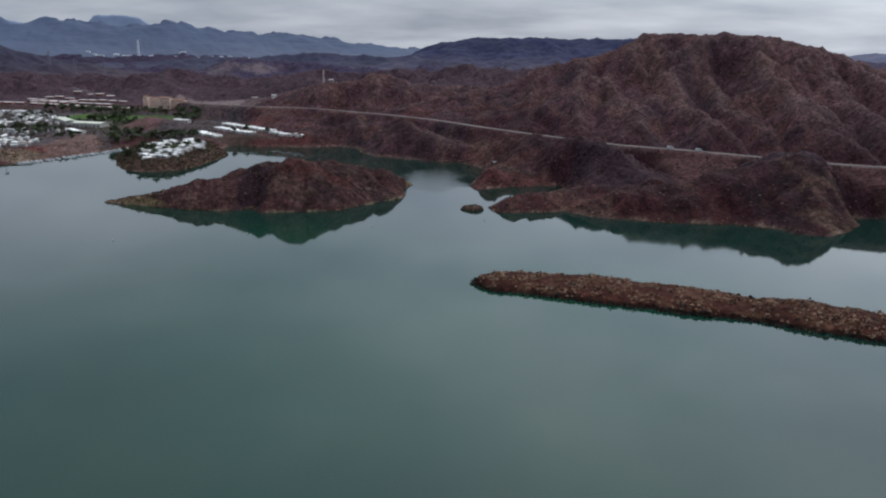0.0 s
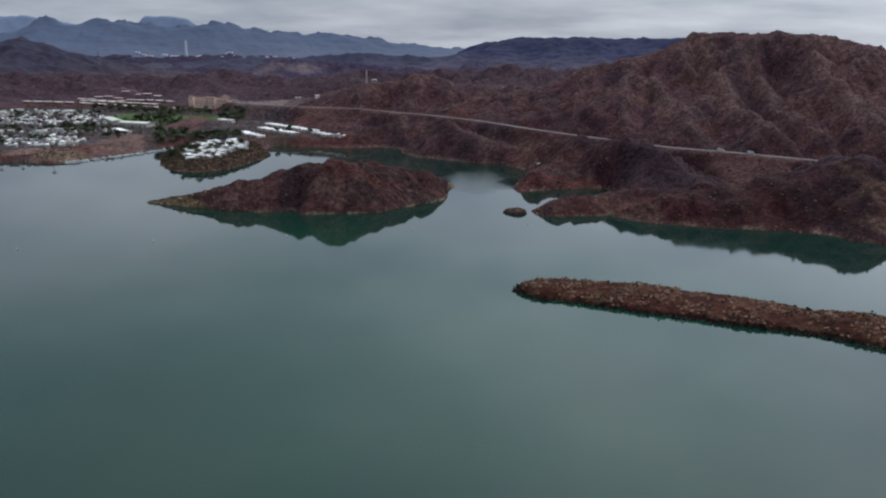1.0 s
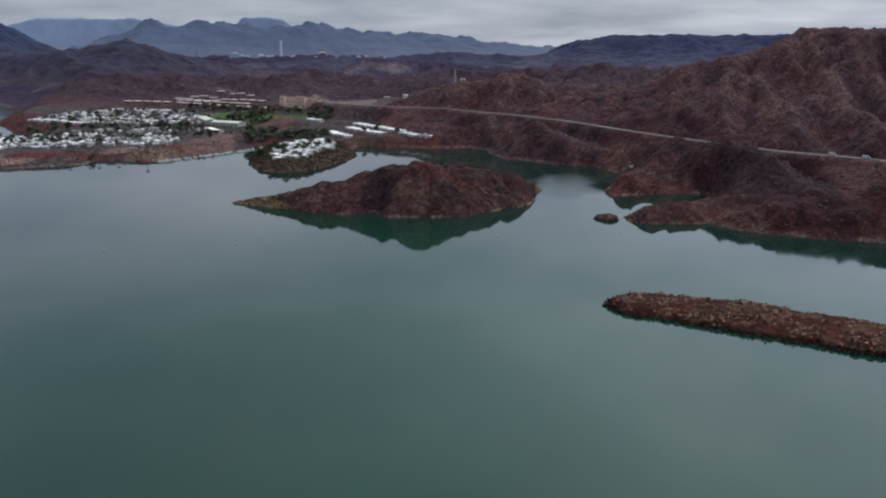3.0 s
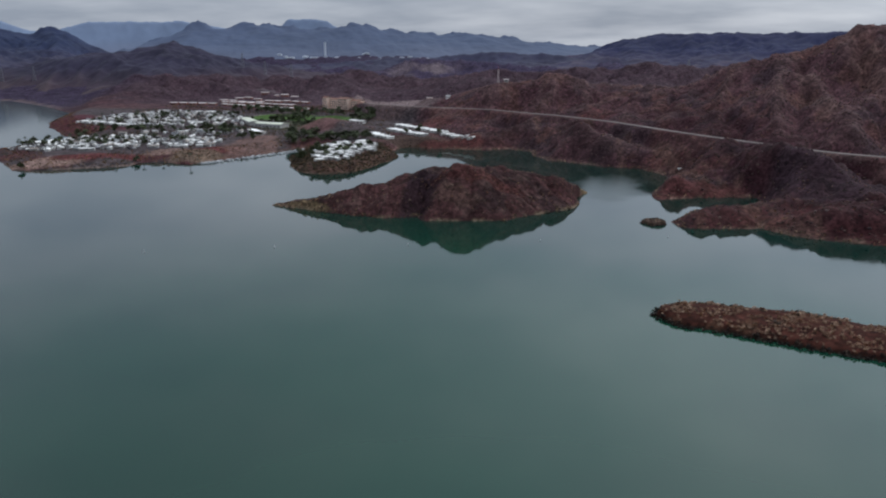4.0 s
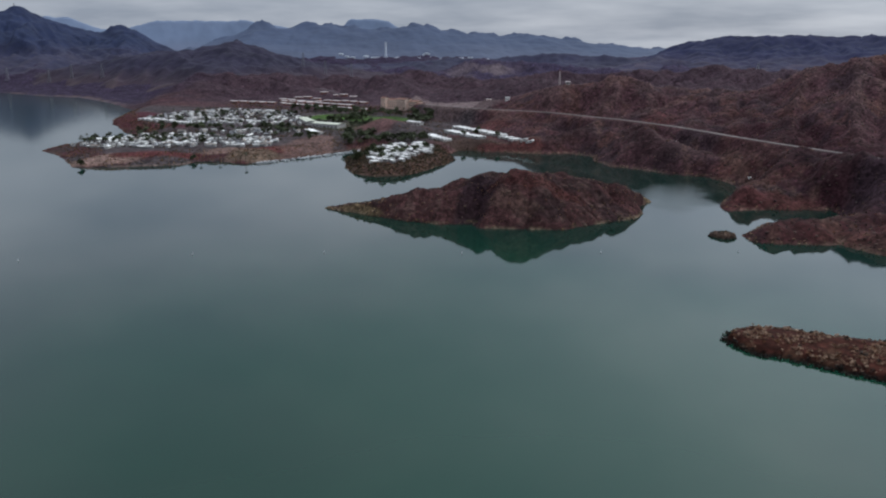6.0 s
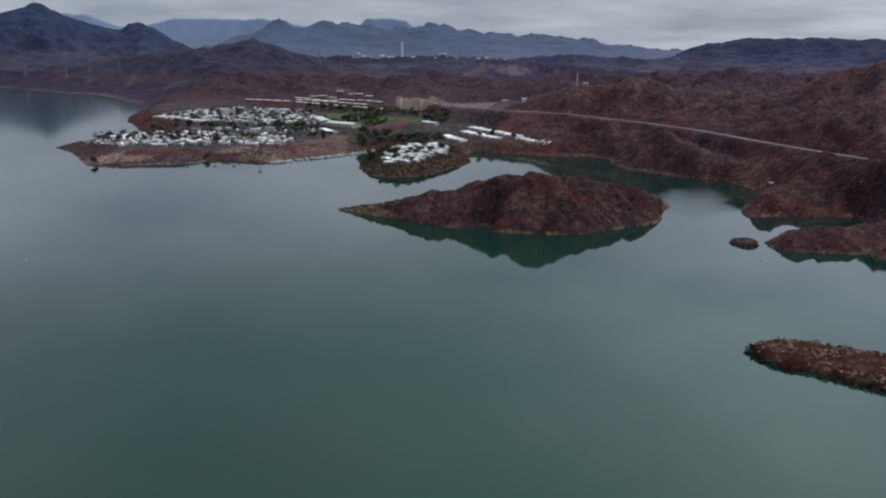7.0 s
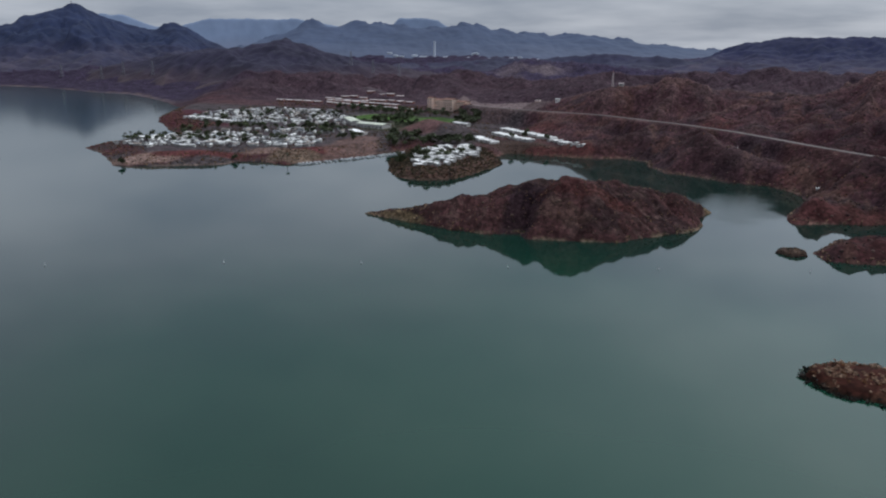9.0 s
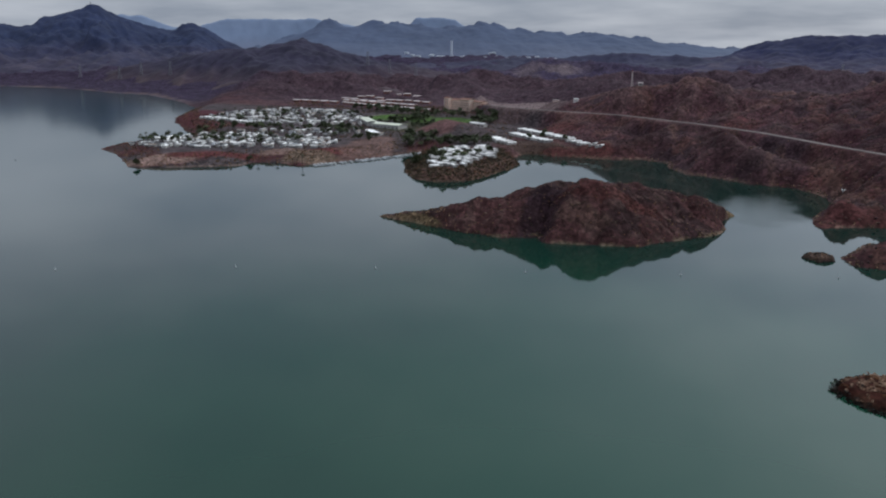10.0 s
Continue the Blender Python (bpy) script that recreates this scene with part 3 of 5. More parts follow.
base = blend(base, (0.150, 0.092, 0.075), 0.8 * spot(GX, GY, -462, 915, 28, 75, 22))
base = blend(base, (0.13, 0.105, 0.105), 0.45 * (GX < -1150) * (GX > -2300) * (1 - step((GD - 6) / 14)) * step((fbm(GX, GY, 120, 99, 3) + 0.25) / 0.2))
base = blend(base, (0.125, 0.085, 0.078), 0.75 * spot(GX, GY, -392, 1265, 62, 85, 15))
# the fill below the highway and its pale verge
for fill_edge in FILLS:
    base = blend(base, (0.066, 0.032, 0.030), 0.95 * step((inside(GX, GY, fill_edge) + 3 * fbm(GX, GY, 12, 15, 3)) / 8))
# red spits in the cove
base = blend(base, (0.074, 0.027, 0.024), 0.8 * np.maximum(spot(GX, GY, 32, 722, 44, 20, 10), 0.5 * spot(GX, GY, 60, 622, 55, 18, -8)))
# a dark purple knoll by the road, tan rock on the headland
base = blend(base, (0.042, 0.026, 0.031), 0.6 * spot(GX, GY, 122, 708, 40, 52, 28))
base = blend(base, (0.034, 0.021, 0.026), 0.85 * spot(GX, GY, 236, 662, 40, 16, -20))
base = blend(base, (0.100, 0.062, 0.040), 0.6 * spot(GX, GY, 252, 575, 26, 34, 0) * step((fbm(GX, GY, 16, 18, 4) + 0.15) / 0.3))
base = blend(base, (0.17, 0.12, 0.10), 0.4 * step((fbm(GX, GY, 60, 19, 3) + 0.1) / 0.3) * (1 - step((GROAD - 5) / 5)) * (GX > -420))
# wet, bleached line at the water's edge
base = blend(base, (0.20, 0.14, 0.10), 0.5 * (1 - step((np.abs(GZ - 0.6)) / 0.8)) * step((fbm(GX, GY, 25, 71, 3) + 0.2) / 0.3))
base = base * np.array([1.03, 1.0, 1.05])
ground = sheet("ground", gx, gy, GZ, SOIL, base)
tagged(ground, "reddish-brown rocky desert ground rising from the lake into hills", "ground", kind="structure")

water = sheet("water", np.linspace(-5200, 5200, 9), np.linspace(-5200, 5200, 9), np.zeros((9, 9)), WATER)
tagged(water, "calm grey-green lake water under an overcast sky", "water", kind="structure")


# ---- islands ----
def islet(name, outline, spine, cell, power, seed, tint, rough=1.0, gullies=()):
    """An island whose height runs from its outline up to its spine."""
    px, py = [p[0] for p in outline], [p[1] for p in outline]
    xs, ys = np.arange(min(px) - 8, max(px) + 8 + cell, cell), np.arange(min(py) - 8, max(py) + 8 + cell, cell)
    X, Y = np.meshgrid(xs, ys)
    d = inside(X, Y, outline) + 2.2 * fbm(X, Y, 14, seed, 4) * min(1, rough)
    wx, wy = X + 9 * rough * fbm(X, Y, 40, seed + 1, 3), Y + 9 * rough * fbm(X, Y, 40, seed + 2, 3)
    far, high = nearest(wx, wy, spine)
    far = np.sqrt(far ** 2 + 100 * rough) - 10 * math.sqrt(rough)
    dd = np.clip(d, 0, None)
    frac = dd / (dd + far + 1e-6)
    z = high * frac ** power
    for line, wide in gullies:
        away, deep = nearest(wx, wy, line)
        z = z - deep * (1 - step(away / wide)) * step(z / 6)
    z = z + rough * fbm(X, Y, 22, seed + 3, 5, 0.62) * np.clip(z, 0, 12) * 0.42
    z = erode(z, cell, 0.20 * rough, 4, 0.4, 5.0)
    z = z + rough * (ridged(wx, wy, 15, seed + 5, 3, 0.55) - 0.5) * np.clip(z, 0, 8) * 0.34 + fbm(X, Y, 6, seed + 4, 3) * 0.7 * rough * step(d / 4)
    z = np.where(d > 0, np.maximum(z, 0.05) + 0.35 * step(d / 1.5), np.maximum(-4, d * 0.6) - 0.15)
    col = tint(X, Y, z, d)
    return sheet(name, xs, ys, z, SOIL, col), (xs, ys, z, d)


def island_soil(X, Y, z, d):
    c = np.empty((*X.shape, 3))
    c[:] = (0.060, 0.0268, 0.0262)
    c = blend(c, (0.034, 0.0175, 0.0180), step((fbm(X, Y, 26, 91, 5) - 0.02) / 0.3))
    c = blend(c, (0.086, 0.052, 0.045), 0.5 * step((fbm(X, Y, 6, 92, 4) - 0.12) / 0.2))
    # shade painted dark purple into the hollow and below the peak
    c = blend(c, (0.027, 0.0145, 0.0180), 0.8 * spot(X, Y, -170, 606, 13, 24))
    c = blend(c, (0.027, 0.0145, 0.0180), 0.8 * spot(X, Y, -152, 622, 24, 9, 15))
    # the left knob dark purple as well
    c = blend(c, (0.027, 0.0145, 0.0180), 0.7 * spot(X, Y, -222, 624, 16, 8, 20))
    # a tan bench beside the hollow
    c = blend(c, (0.080, 0.048, 0.038), 0.5 * spot(X, Y, -142, 604, 18, 6, 5))
    # the lit right face painted redder
    c = blend(c, (0.080, 0.027, 0.023), 0.6 * spot(X, Y, -130, 628, 30, 9, 20))
    # straw at the tips
    c = blend(c, (0.16, 0.115, 0.062), 0.7 * np.maximum(spot(X, Y, -255, 604, 22, 3, -18), spot(X, Y, -62, 724, 8, 12)))
    return blend(c, (0.21, 0.155, 0.105), 0.75 * (1 - step((z - 0.7) / 1.4)) * step((fbm(X, Y, 14, 96, 3) + 0.15) / 0.3))


ISLAND_SHORE = [(-290, 612), (-256, 602), (-217, 590), (-190, 586), (-168, 595), (-160, 584), (-125, 592), (-105, 597), (-88, 622), (-64, 650), (-59, 673), (-67, 692),
                (-58, 722), (-70, 738), (-105, 732), (-150, 716), (-200, 688), (-245, 650), (-280, 622)]
ISLAND_SPINE = [(-288, 614, 1.0), (-241, 617, 9.7), (-214, 621, 18.1), (-201, 624, 17.6), (-187, 630, 24.0), (-167, 632, 30.0), (-153, 631, 34.0), (-144, 637, 33.0), (-132, 649, 30.0), (-115, 665, 25.0), (-98, 678, 22.4), (-79, 690, 18.5), (-68, 704, 10.0)]
island, ISLAND = islet("island", ISLAND_SHORE, ISLAND_SPINE, 1.0, 0.80, 101, island_soil, 1.0,
                       [([(-170, 592, 4), (-171, 604, 6), (-166, 620, 4), (-162, 632, 1)], 15), ([(-118, 600, 2), (-112, 625, 3.5), (-104, 645, 1)], 9),
                        ([(-215, 596, 2), (-205, 612, 3), (-200, 622, 1)], 9), ([(-140, 598, 1.5), (-136, 616, 2.5), (-134, 630, 1)], 7),
                        ([(-92, 628, 1.5), (-92, 645, 2.5), (-90, 660, 1)], 7), ([(-70, 660, 1), (-78, 666, 2), (-84, 672, 1)], 6)])
tagged(island, "dark reddish-brown rocky island with sparse dry scrub in the lake", "island")

BAR_SHORE = [(0, 410), (9, 399), (31, 393), (58, 383), (84, 374), (108, 366), (132, 359), (152, 347), (176, 336), (250, 300), (345, 260), (354, 298), (265, 338),
             (191, 368), (166, 382), (149, 388), (134, 393), (118, 402), (92, 413), (63, 422), (34, 426), (12, 428), (2, 419)]
BAR_SPINE = [(6, 411, 3.6), (33, 410, 4.4), (62, 403, 4.9), (84, 397, 4.3), (100, 391, 5.0), (118, 385, 4.6), (134, 377, 3.2), (146, 371, 4.9), (162, 364, 5.0), (188, 353, 4.6), (256, 320, 4.6), (345, 280, 4.6)]


def bar_soil(X, Y, z, d):
    c = np.empty((*X.shape, 3))
    c[:] = (0.050, 0.0170, 0.0120)
    c = blend(c, (0.120, 0.066, 0.040), 0.35 * step((fbm(X, Y, 9, 95, 4) - 0.2) / 0.2))
    # dark strip at the waterline, the bank's undercut shade painted into the soil
    return blend(c, (0.022, 0.014, 0.010), 0.9 * (1 - step((z - 0.7) / 0.7)))


sand_bar, BAR = islet("sand_bar", BAR_SHORE, BAR_SPINE, 0.8, 0.42, 131, bar_soil, 0.55)
tagged(sand_bar, "long low red-earth bar covered with dry tan scrub", "sand bar")

def rock_soil(X, Y, z, d):
    c = np.empty((*X.shape, 3))
    c[:] = (0.040, 0.0235, 0.0205)
    c = blend(c, (0.105, 0.070, 0.050), 0.6 * step((fbm(X, Y, 5, 93, 4) - 0.05) / 0.25))
    return blend(c, (0.020, 0.015, 0.013), 0.8 * (1 - step((z - 0.5) / 0.6)))


rock_islet, ROCK = islet("rock_islet", [(-12, 612), (-3, 603), (6, 609), (5, 618), (-4, 622), (-11, 619)], [(-9, 613, 2.0), (-2, 612, 3.3), (4, 613, 1.8)], 0.5, 0.6, 151, rock_soil, 0.6)
tagged(rock_islet, "small low reddish rock islet in the channel", "islet")


# ---- far ranges ----
def mountain_range(name, spine, wide_front, wide_back, foot, cell, colours, seed, label, jag=1.0, relief=1.0, wear=0.16, dust=None, rock=FAR_HAZED_ROCK):
    """A range along its spine; colours: crest and foot, each with distance haze painted in."""
    line = np.array(spine, float)
    run = np.r_[0, np.cumsum(np.hypot(*np.diff(line[:, :2], axis=0).T))]
    us, vs = np.arange(0, run[-1] + cell, cell), np.arange(-wide_front, wide_back + cell, cell)
    ax = line[-1, :2] - line[0, :2]
    ax /= np.linalg.norm(ax)
    nrm = np.array([-ax[1], ax[0]])
    along = (line[:, :2] - line[0, :2]) @ ax
    us = np.arange(along[0], along[-1] + cell, cell)
    U, V = np.meshgrid(us, vs)
    off = np.interp(us, along, (line[:, :2] - line[0, :2]) @ nrm)
    top = np.interp(us, along, line[:, 2])
    soft = np.hanning(5)[1:-1]
    top = np.convolve(np.pad(top, len(soft) // 2, mode="edge"), soft / soft.sum(), "valid")
    X = line[0, 0] + U * ax[0] + (V + off) * nrm[0]
    Y = line[0, 1] + U * ax[1] + (V + off) * nrm[1]
    side = np.where(V < 0, -V / wide_front, V / wide_back)
    g = 0.75 * ridged(U + 90 * fbm(U, V, 260, seed, 3), V * 0.4, 210, seed + 1, 4, 0.5) + 0.25 * ridged(U + 40 * fbm(U, V, 120, seed + 2, 3), V * 0.7, 70, seed + 7, 4, 0.55)
    side_ = np.sqrt(side ** 2 + 0.0016) - 0.04
    fall = np.clip(1 - side_, 0, 1) ** 1.1
    wide_top = np.convolve(np.pad(top, 18, mode="edge"), np.hanning(39)[1:-1] / np.hanning(39).sum(), "valid")
    rise = (top + (wide_top - top) * step(side / 0.16) - foot) * fall
    if relief < 0.3:
        jag = jag * (0.3 + 0.7 * (1 - step(side / 0.14)))
    z = foot + rise * (1 + 1.15 * relief * (g - 0.55) * step(side / 0.4)) + 16 * relief * (g - 0.5) * step((1 - side) / 0.2) * step(side / 0.1) + jag * (11 * fbm(U, V, 75, seed + 3, 5) + 7 * (ridged(U, V, 38, seed + 4, 2, 0.5) - 0.5) + 15 * (ridged(U, V * 0.4, 150, seed + 9, 4, 0.6) - 0.55))
    z = z + 0.07 * rise * fbm(U, V, 90, seed + 11, 5, 0.62)
    z = np.where(side > 0.97, foot - 25, z)
    z = z + (erode(z, cell, wear, 5, -1e9, 45.0) - z) * (0.25 + 0.75 * step((side - 0.02) / 0.15))
    z = z + relief * 6 * (ridged(U + 20 * fbm(U, V, 60, seed + 8, 3), V, 42, seed + 12, 4, 0.62) - 0.5) * step((1 - side) / 0.15)
    z = z + 13 * jag * (ridged(U, V, 80, seed + 14, 3, 0.55) - 0.55) * (1 - step(side / 0.12))
    proud = z - soften(z, max(2, int(40 / cell)))
    shore = step((inside(X, Y, MAINLAND) - 15) / 300)
    z = -8 + (z + 8) * shore
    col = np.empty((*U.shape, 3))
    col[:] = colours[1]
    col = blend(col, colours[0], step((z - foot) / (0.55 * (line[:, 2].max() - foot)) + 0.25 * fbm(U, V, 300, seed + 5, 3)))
    if dust:
        low = 1 - step((z - foot) / (0.5 * (line[:, 2].max() - foot)))
        col = blend(col, dust, 0.6 * low * step((proud + 5 * fbm(U, V, 60, seed + 6, 5, 0.6) - 0.5) / 5))
    co = np.stack([X, Y, z], -1)
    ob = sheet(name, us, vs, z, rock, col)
    ob.data.vertices.foreach_set("co", co.reshape(-1).astype(np.float32))
    ob.data.update()
    return tagged(ob, label, "mountain range", kind="structure")


# blue and violet of distance haze, painted as the west range's colours
HAZE_BLUE, HAZE_VIOLET = (0.020, 0.029, 0.070), (0.042, 0.034, 0.060)
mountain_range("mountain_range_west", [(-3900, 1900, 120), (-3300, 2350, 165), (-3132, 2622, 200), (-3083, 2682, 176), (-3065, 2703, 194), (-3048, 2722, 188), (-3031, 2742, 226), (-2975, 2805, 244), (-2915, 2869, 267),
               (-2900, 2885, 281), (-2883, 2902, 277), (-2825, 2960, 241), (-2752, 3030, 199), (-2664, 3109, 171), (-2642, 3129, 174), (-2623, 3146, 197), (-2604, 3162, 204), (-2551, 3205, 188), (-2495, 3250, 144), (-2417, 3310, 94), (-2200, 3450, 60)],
               1250, 500, 2, 9, (HAZE_BLUE, HAZE_VIOLET), 201, "dark blue-violet desert mountains beyond the far shore", 0.7, 0.8, 0.30, (0.075, 0.060, 0.078))
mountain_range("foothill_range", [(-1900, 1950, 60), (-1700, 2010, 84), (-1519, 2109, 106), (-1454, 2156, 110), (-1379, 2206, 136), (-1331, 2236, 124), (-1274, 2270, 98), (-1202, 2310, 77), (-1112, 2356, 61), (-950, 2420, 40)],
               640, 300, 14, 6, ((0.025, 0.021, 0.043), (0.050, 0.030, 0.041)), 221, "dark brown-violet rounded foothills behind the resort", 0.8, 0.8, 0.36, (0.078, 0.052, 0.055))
# a paler foot: the valley's haze painted into the colour
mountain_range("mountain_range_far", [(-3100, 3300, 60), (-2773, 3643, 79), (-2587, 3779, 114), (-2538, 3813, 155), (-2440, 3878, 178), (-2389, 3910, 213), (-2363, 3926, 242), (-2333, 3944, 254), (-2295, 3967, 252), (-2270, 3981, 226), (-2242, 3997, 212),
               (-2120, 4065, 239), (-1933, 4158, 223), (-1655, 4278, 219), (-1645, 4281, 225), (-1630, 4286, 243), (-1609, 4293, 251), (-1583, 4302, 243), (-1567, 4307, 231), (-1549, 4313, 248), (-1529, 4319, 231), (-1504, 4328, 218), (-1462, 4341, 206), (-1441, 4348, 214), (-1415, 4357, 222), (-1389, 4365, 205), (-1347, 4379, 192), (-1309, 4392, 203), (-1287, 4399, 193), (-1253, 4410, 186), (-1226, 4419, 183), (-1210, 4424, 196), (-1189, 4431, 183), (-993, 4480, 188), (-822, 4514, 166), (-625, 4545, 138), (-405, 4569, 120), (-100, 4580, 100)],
               650, 160, 45, 10, ((0.072, 0.094, 0.154), (0.098, 0.114, 0.168)), 241, "hazy blue-grey jagged mountains on the horizon", 1.35, 0.12, 0.06, None, HORIZON_HAZED_ROCK)
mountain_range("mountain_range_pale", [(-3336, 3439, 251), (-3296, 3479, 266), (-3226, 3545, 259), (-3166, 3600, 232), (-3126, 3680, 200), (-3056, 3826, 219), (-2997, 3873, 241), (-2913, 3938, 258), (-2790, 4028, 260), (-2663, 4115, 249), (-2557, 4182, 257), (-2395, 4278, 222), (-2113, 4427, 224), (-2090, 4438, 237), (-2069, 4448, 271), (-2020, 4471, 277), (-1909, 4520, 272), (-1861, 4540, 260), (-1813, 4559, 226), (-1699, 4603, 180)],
               180, 120, 60, 10, ((0.185, 0.235, 0.335), (0.200, 0.222, 0.300)), 261, "pale blue distant mesas in haze", 0.25, 0.1, 0.03, None, HORIZON_HAZED_ROCK)
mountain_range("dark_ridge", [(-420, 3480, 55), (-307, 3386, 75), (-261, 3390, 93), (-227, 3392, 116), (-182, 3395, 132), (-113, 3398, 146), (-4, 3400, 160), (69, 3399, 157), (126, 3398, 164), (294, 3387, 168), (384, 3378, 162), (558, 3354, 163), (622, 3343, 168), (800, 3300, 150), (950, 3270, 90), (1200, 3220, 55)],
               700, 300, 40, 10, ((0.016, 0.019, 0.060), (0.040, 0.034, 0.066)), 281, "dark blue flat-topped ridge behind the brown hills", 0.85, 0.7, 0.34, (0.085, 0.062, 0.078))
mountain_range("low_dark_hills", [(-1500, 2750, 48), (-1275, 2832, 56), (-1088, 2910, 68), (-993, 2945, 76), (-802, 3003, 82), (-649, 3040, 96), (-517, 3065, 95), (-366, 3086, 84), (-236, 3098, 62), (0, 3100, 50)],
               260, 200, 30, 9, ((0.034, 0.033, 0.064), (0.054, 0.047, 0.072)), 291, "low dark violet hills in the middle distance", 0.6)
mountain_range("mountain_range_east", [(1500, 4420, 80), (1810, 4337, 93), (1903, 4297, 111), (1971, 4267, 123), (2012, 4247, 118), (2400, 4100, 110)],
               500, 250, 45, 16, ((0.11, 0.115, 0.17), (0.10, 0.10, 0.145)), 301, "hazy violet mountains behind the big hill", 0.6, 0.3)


# ---- highway ----
def height_at(x, y):
    i, j = np.searchsorted(gx, x) - 1, np.searchsorted(gy, y) - 1
    u, v = (x - gx[i]) / (gx[i + 1] - gx[i]), (y - gy[j]) / (gy[j + 1] - gy[j])
    return float((GZ[j, i] * (1 - u) + GZ[j, i + 1] * u) * (1 - v) + (GZ[j + 1, i] * (1 - u) + GZ[j + 1, i + 1] * u) * v)


def smooth_line(points, times_=2):
    pts = [Vector(p) for p in points]
    for _ in range(times_):
        out = [pts[0]]
        for a, b in zip(pts, pts[1:]):
            out += [a.lerp(b, 0.25), a.lerp(b, 0.75)]
        pts = out + [pts[-1]]
    return pts


def ribbon(points, wide, thick, lift):
    bm = bmesh.new()
    rings = []
    for k, p in enumerate(points):
        a, b = points[max(0, k - 1)], points[min(len(points) - 1, k + 1)]
        side = Vector((-(b - a).y, (b - a).x, 0)).normalized() * wide / 2
        z = p.z + lift
        rings.append([bm.verts.new((p.x + s * side.x, p.y + s * side.y, z + dz)) for s, dz in ((-1, -thick), (-1, 0), (1, 0), (1, -thick))])
    for r, q in zip(rings, rings[1:]):
        for k in range(4):
            bm.faces.new((r[k], r[(k + 1) % 4], q[(k + 1) % 4], q[k]))
    return bm


road_line = []
for p in smooth_line(HIGHWAY, 3):
    road_line.append(Vector((p.x, p.y, max(p.z, height_at(p.x, p.y)))))
road = part("road", ribbon(road_line, 7.8, 1.2, 0.25), ROAD)
park_line = [Vector((p.x, p.y, height_at(p.x, p.y))) for p in smooth_line([(-548, 1330, 0), (-612, 1250, 0), (-628, 1120, 0), (-600, 1000, 0), (-585, 950, 0), (-640, 948, 0), (-700, 905, 0), (-742, 862, 0)], 4)]
park_road = part("park_road", ribbon(park_line, 6.0, 1.2, 0.2), ROAD)
tagged(park_road, "narrow grey lane through the resort park", "road", kind="structure")
tagged(road, "pale two-lane highway cut along the brown hillside", "road", kind="structure")


# ---- things: shared shapes ----
WHITE_METAL = material("white_roof_metal", (0.84, 0.815, 0.775), 0.45, grain=2, grain_amount=0.12, stain=6, stain_amount=0.2, vary=0.36)
PALE_SIDING = material("pale_trailer_siding", (0.50, 0.48, 0.45), 0.6, grain=1.5, grain_amount=0.15, stain=6, stain_amount=0.15, vary=0.35)
TAN_ROOF = material("dusty_tan_roof", (0.34, 0.27, 0.22), 0.8, grain=1.5, grain_amount=0.2, stain=5, stain_amount=0.2, vary=0.3)
DARK_ROOF = material("dark_grey_shingle", (0.10, 0.10, 0.105), 0.85, grain=0.8, grain_amount=0.25, stain=5, stain_amount=0.2, vary=0.3)
GREY_METAL = material("grey_awning_metal", (0.30, 0.31, 0.32), 0.5, grain=1, grain_amount=0.2, vary=0.3)
DARK_GLASS = material("dark_window_glass", (0.02, 0.025, 0.03), 0.08)
DARK_RUBBER = material("black_rubber", (0.02, 0.02, 0.02), 0.8)
CREAM_ROOF = material("cream_green_roof", (0.66, 0.67, 0.54), 0.6, grain=2, grain_amount=0.12, stain=9, stain_amount=0.15)
TAN_WALL = material("tan_stucco", (0.80, 0.62, 0.51), 0.85, grain=1.5, grain_amount=0.15, stain=7, stain_amount=0.15, vary=0.1)
RED_WALL = material("brick_red_stucco", (0.25, 0.105, 0.085), 0.85, grain=1.5, grain_amount=0.15, stain=7, stain_amount=0.2, vary=0.2)
TILE_ROOF = material("orange_clay_tile", (0.24, 0.125, 0.09), 0.8, grain=1, grain_amount=0.3, stain=6, stain_amount=0.2)
PINK_ROOF = material("weathered_white_roof", (0.62, 0.53, 0.50), 0.7, grain=2, grain_amount=0.2, stain=8, stain_amount=0.2, vary=0.15)
CONCRETE = material("pale_concrete", (0.38, 0.36, 0.34), 0.85, grain=2, grain_amount=0.15, stain=9, stain_amount=0.2)
FAR_WHITE = material("distant_white_wall", (0.52, 0.55, 0.60), 0.8, grain=6, grain_amount=0.1, vary=0.2)
STEEL = material("galvanised_steel", (0.24, 0.24, 0.26), 0.5, 0.6, grain=1, grain_amount=0.2)
RED_PAINT = material("faded_red_paint", (0.30, 0.08, 0.07), 0.6, grain=1, grain_amount=0.2)
BARK = material("grey_brown_bark", (0.10, 0.075, 0.055), 0.95, grain=0.3, grain_amount=0.3, bump=0.05, bump_scale=0.2)
LEAF = material("dusty_green_leaf", (0.052, 0.064, 0.028), 0.75, grain=1.2, grain_amount=0.45, vary=0.35)
PALM_LEAF = material("palm_frond_green", (0.032, 0.040, 0.020), 0.7, grain=0.8, grain_amount=0.4, vary=0.25)
SCRUB = material("dry_scrub_twigs", (0.15, 0.1, 0.05), 0.9, grain=0.8, grain_amount=0.35, attribute="soil")
DOCK_WOOD = material("weathered_dock_planks", (0.17, 0.155, 0.145), 0.85, grain=0.6, grain_amount=0.25, stain=4, stain_amount=0.2)
BOAT_WHITE = material("white_gelcoat", (0.66, 0.67, 0.68), 0.25, grain=2, grain_amount=0.06, vary=0.25)
CANVAS = material("pale_grey_canvas", (0.56, 0.56, 0.55), 0.9, grain=0.6, grain_amount=0.2, vary=0.5)
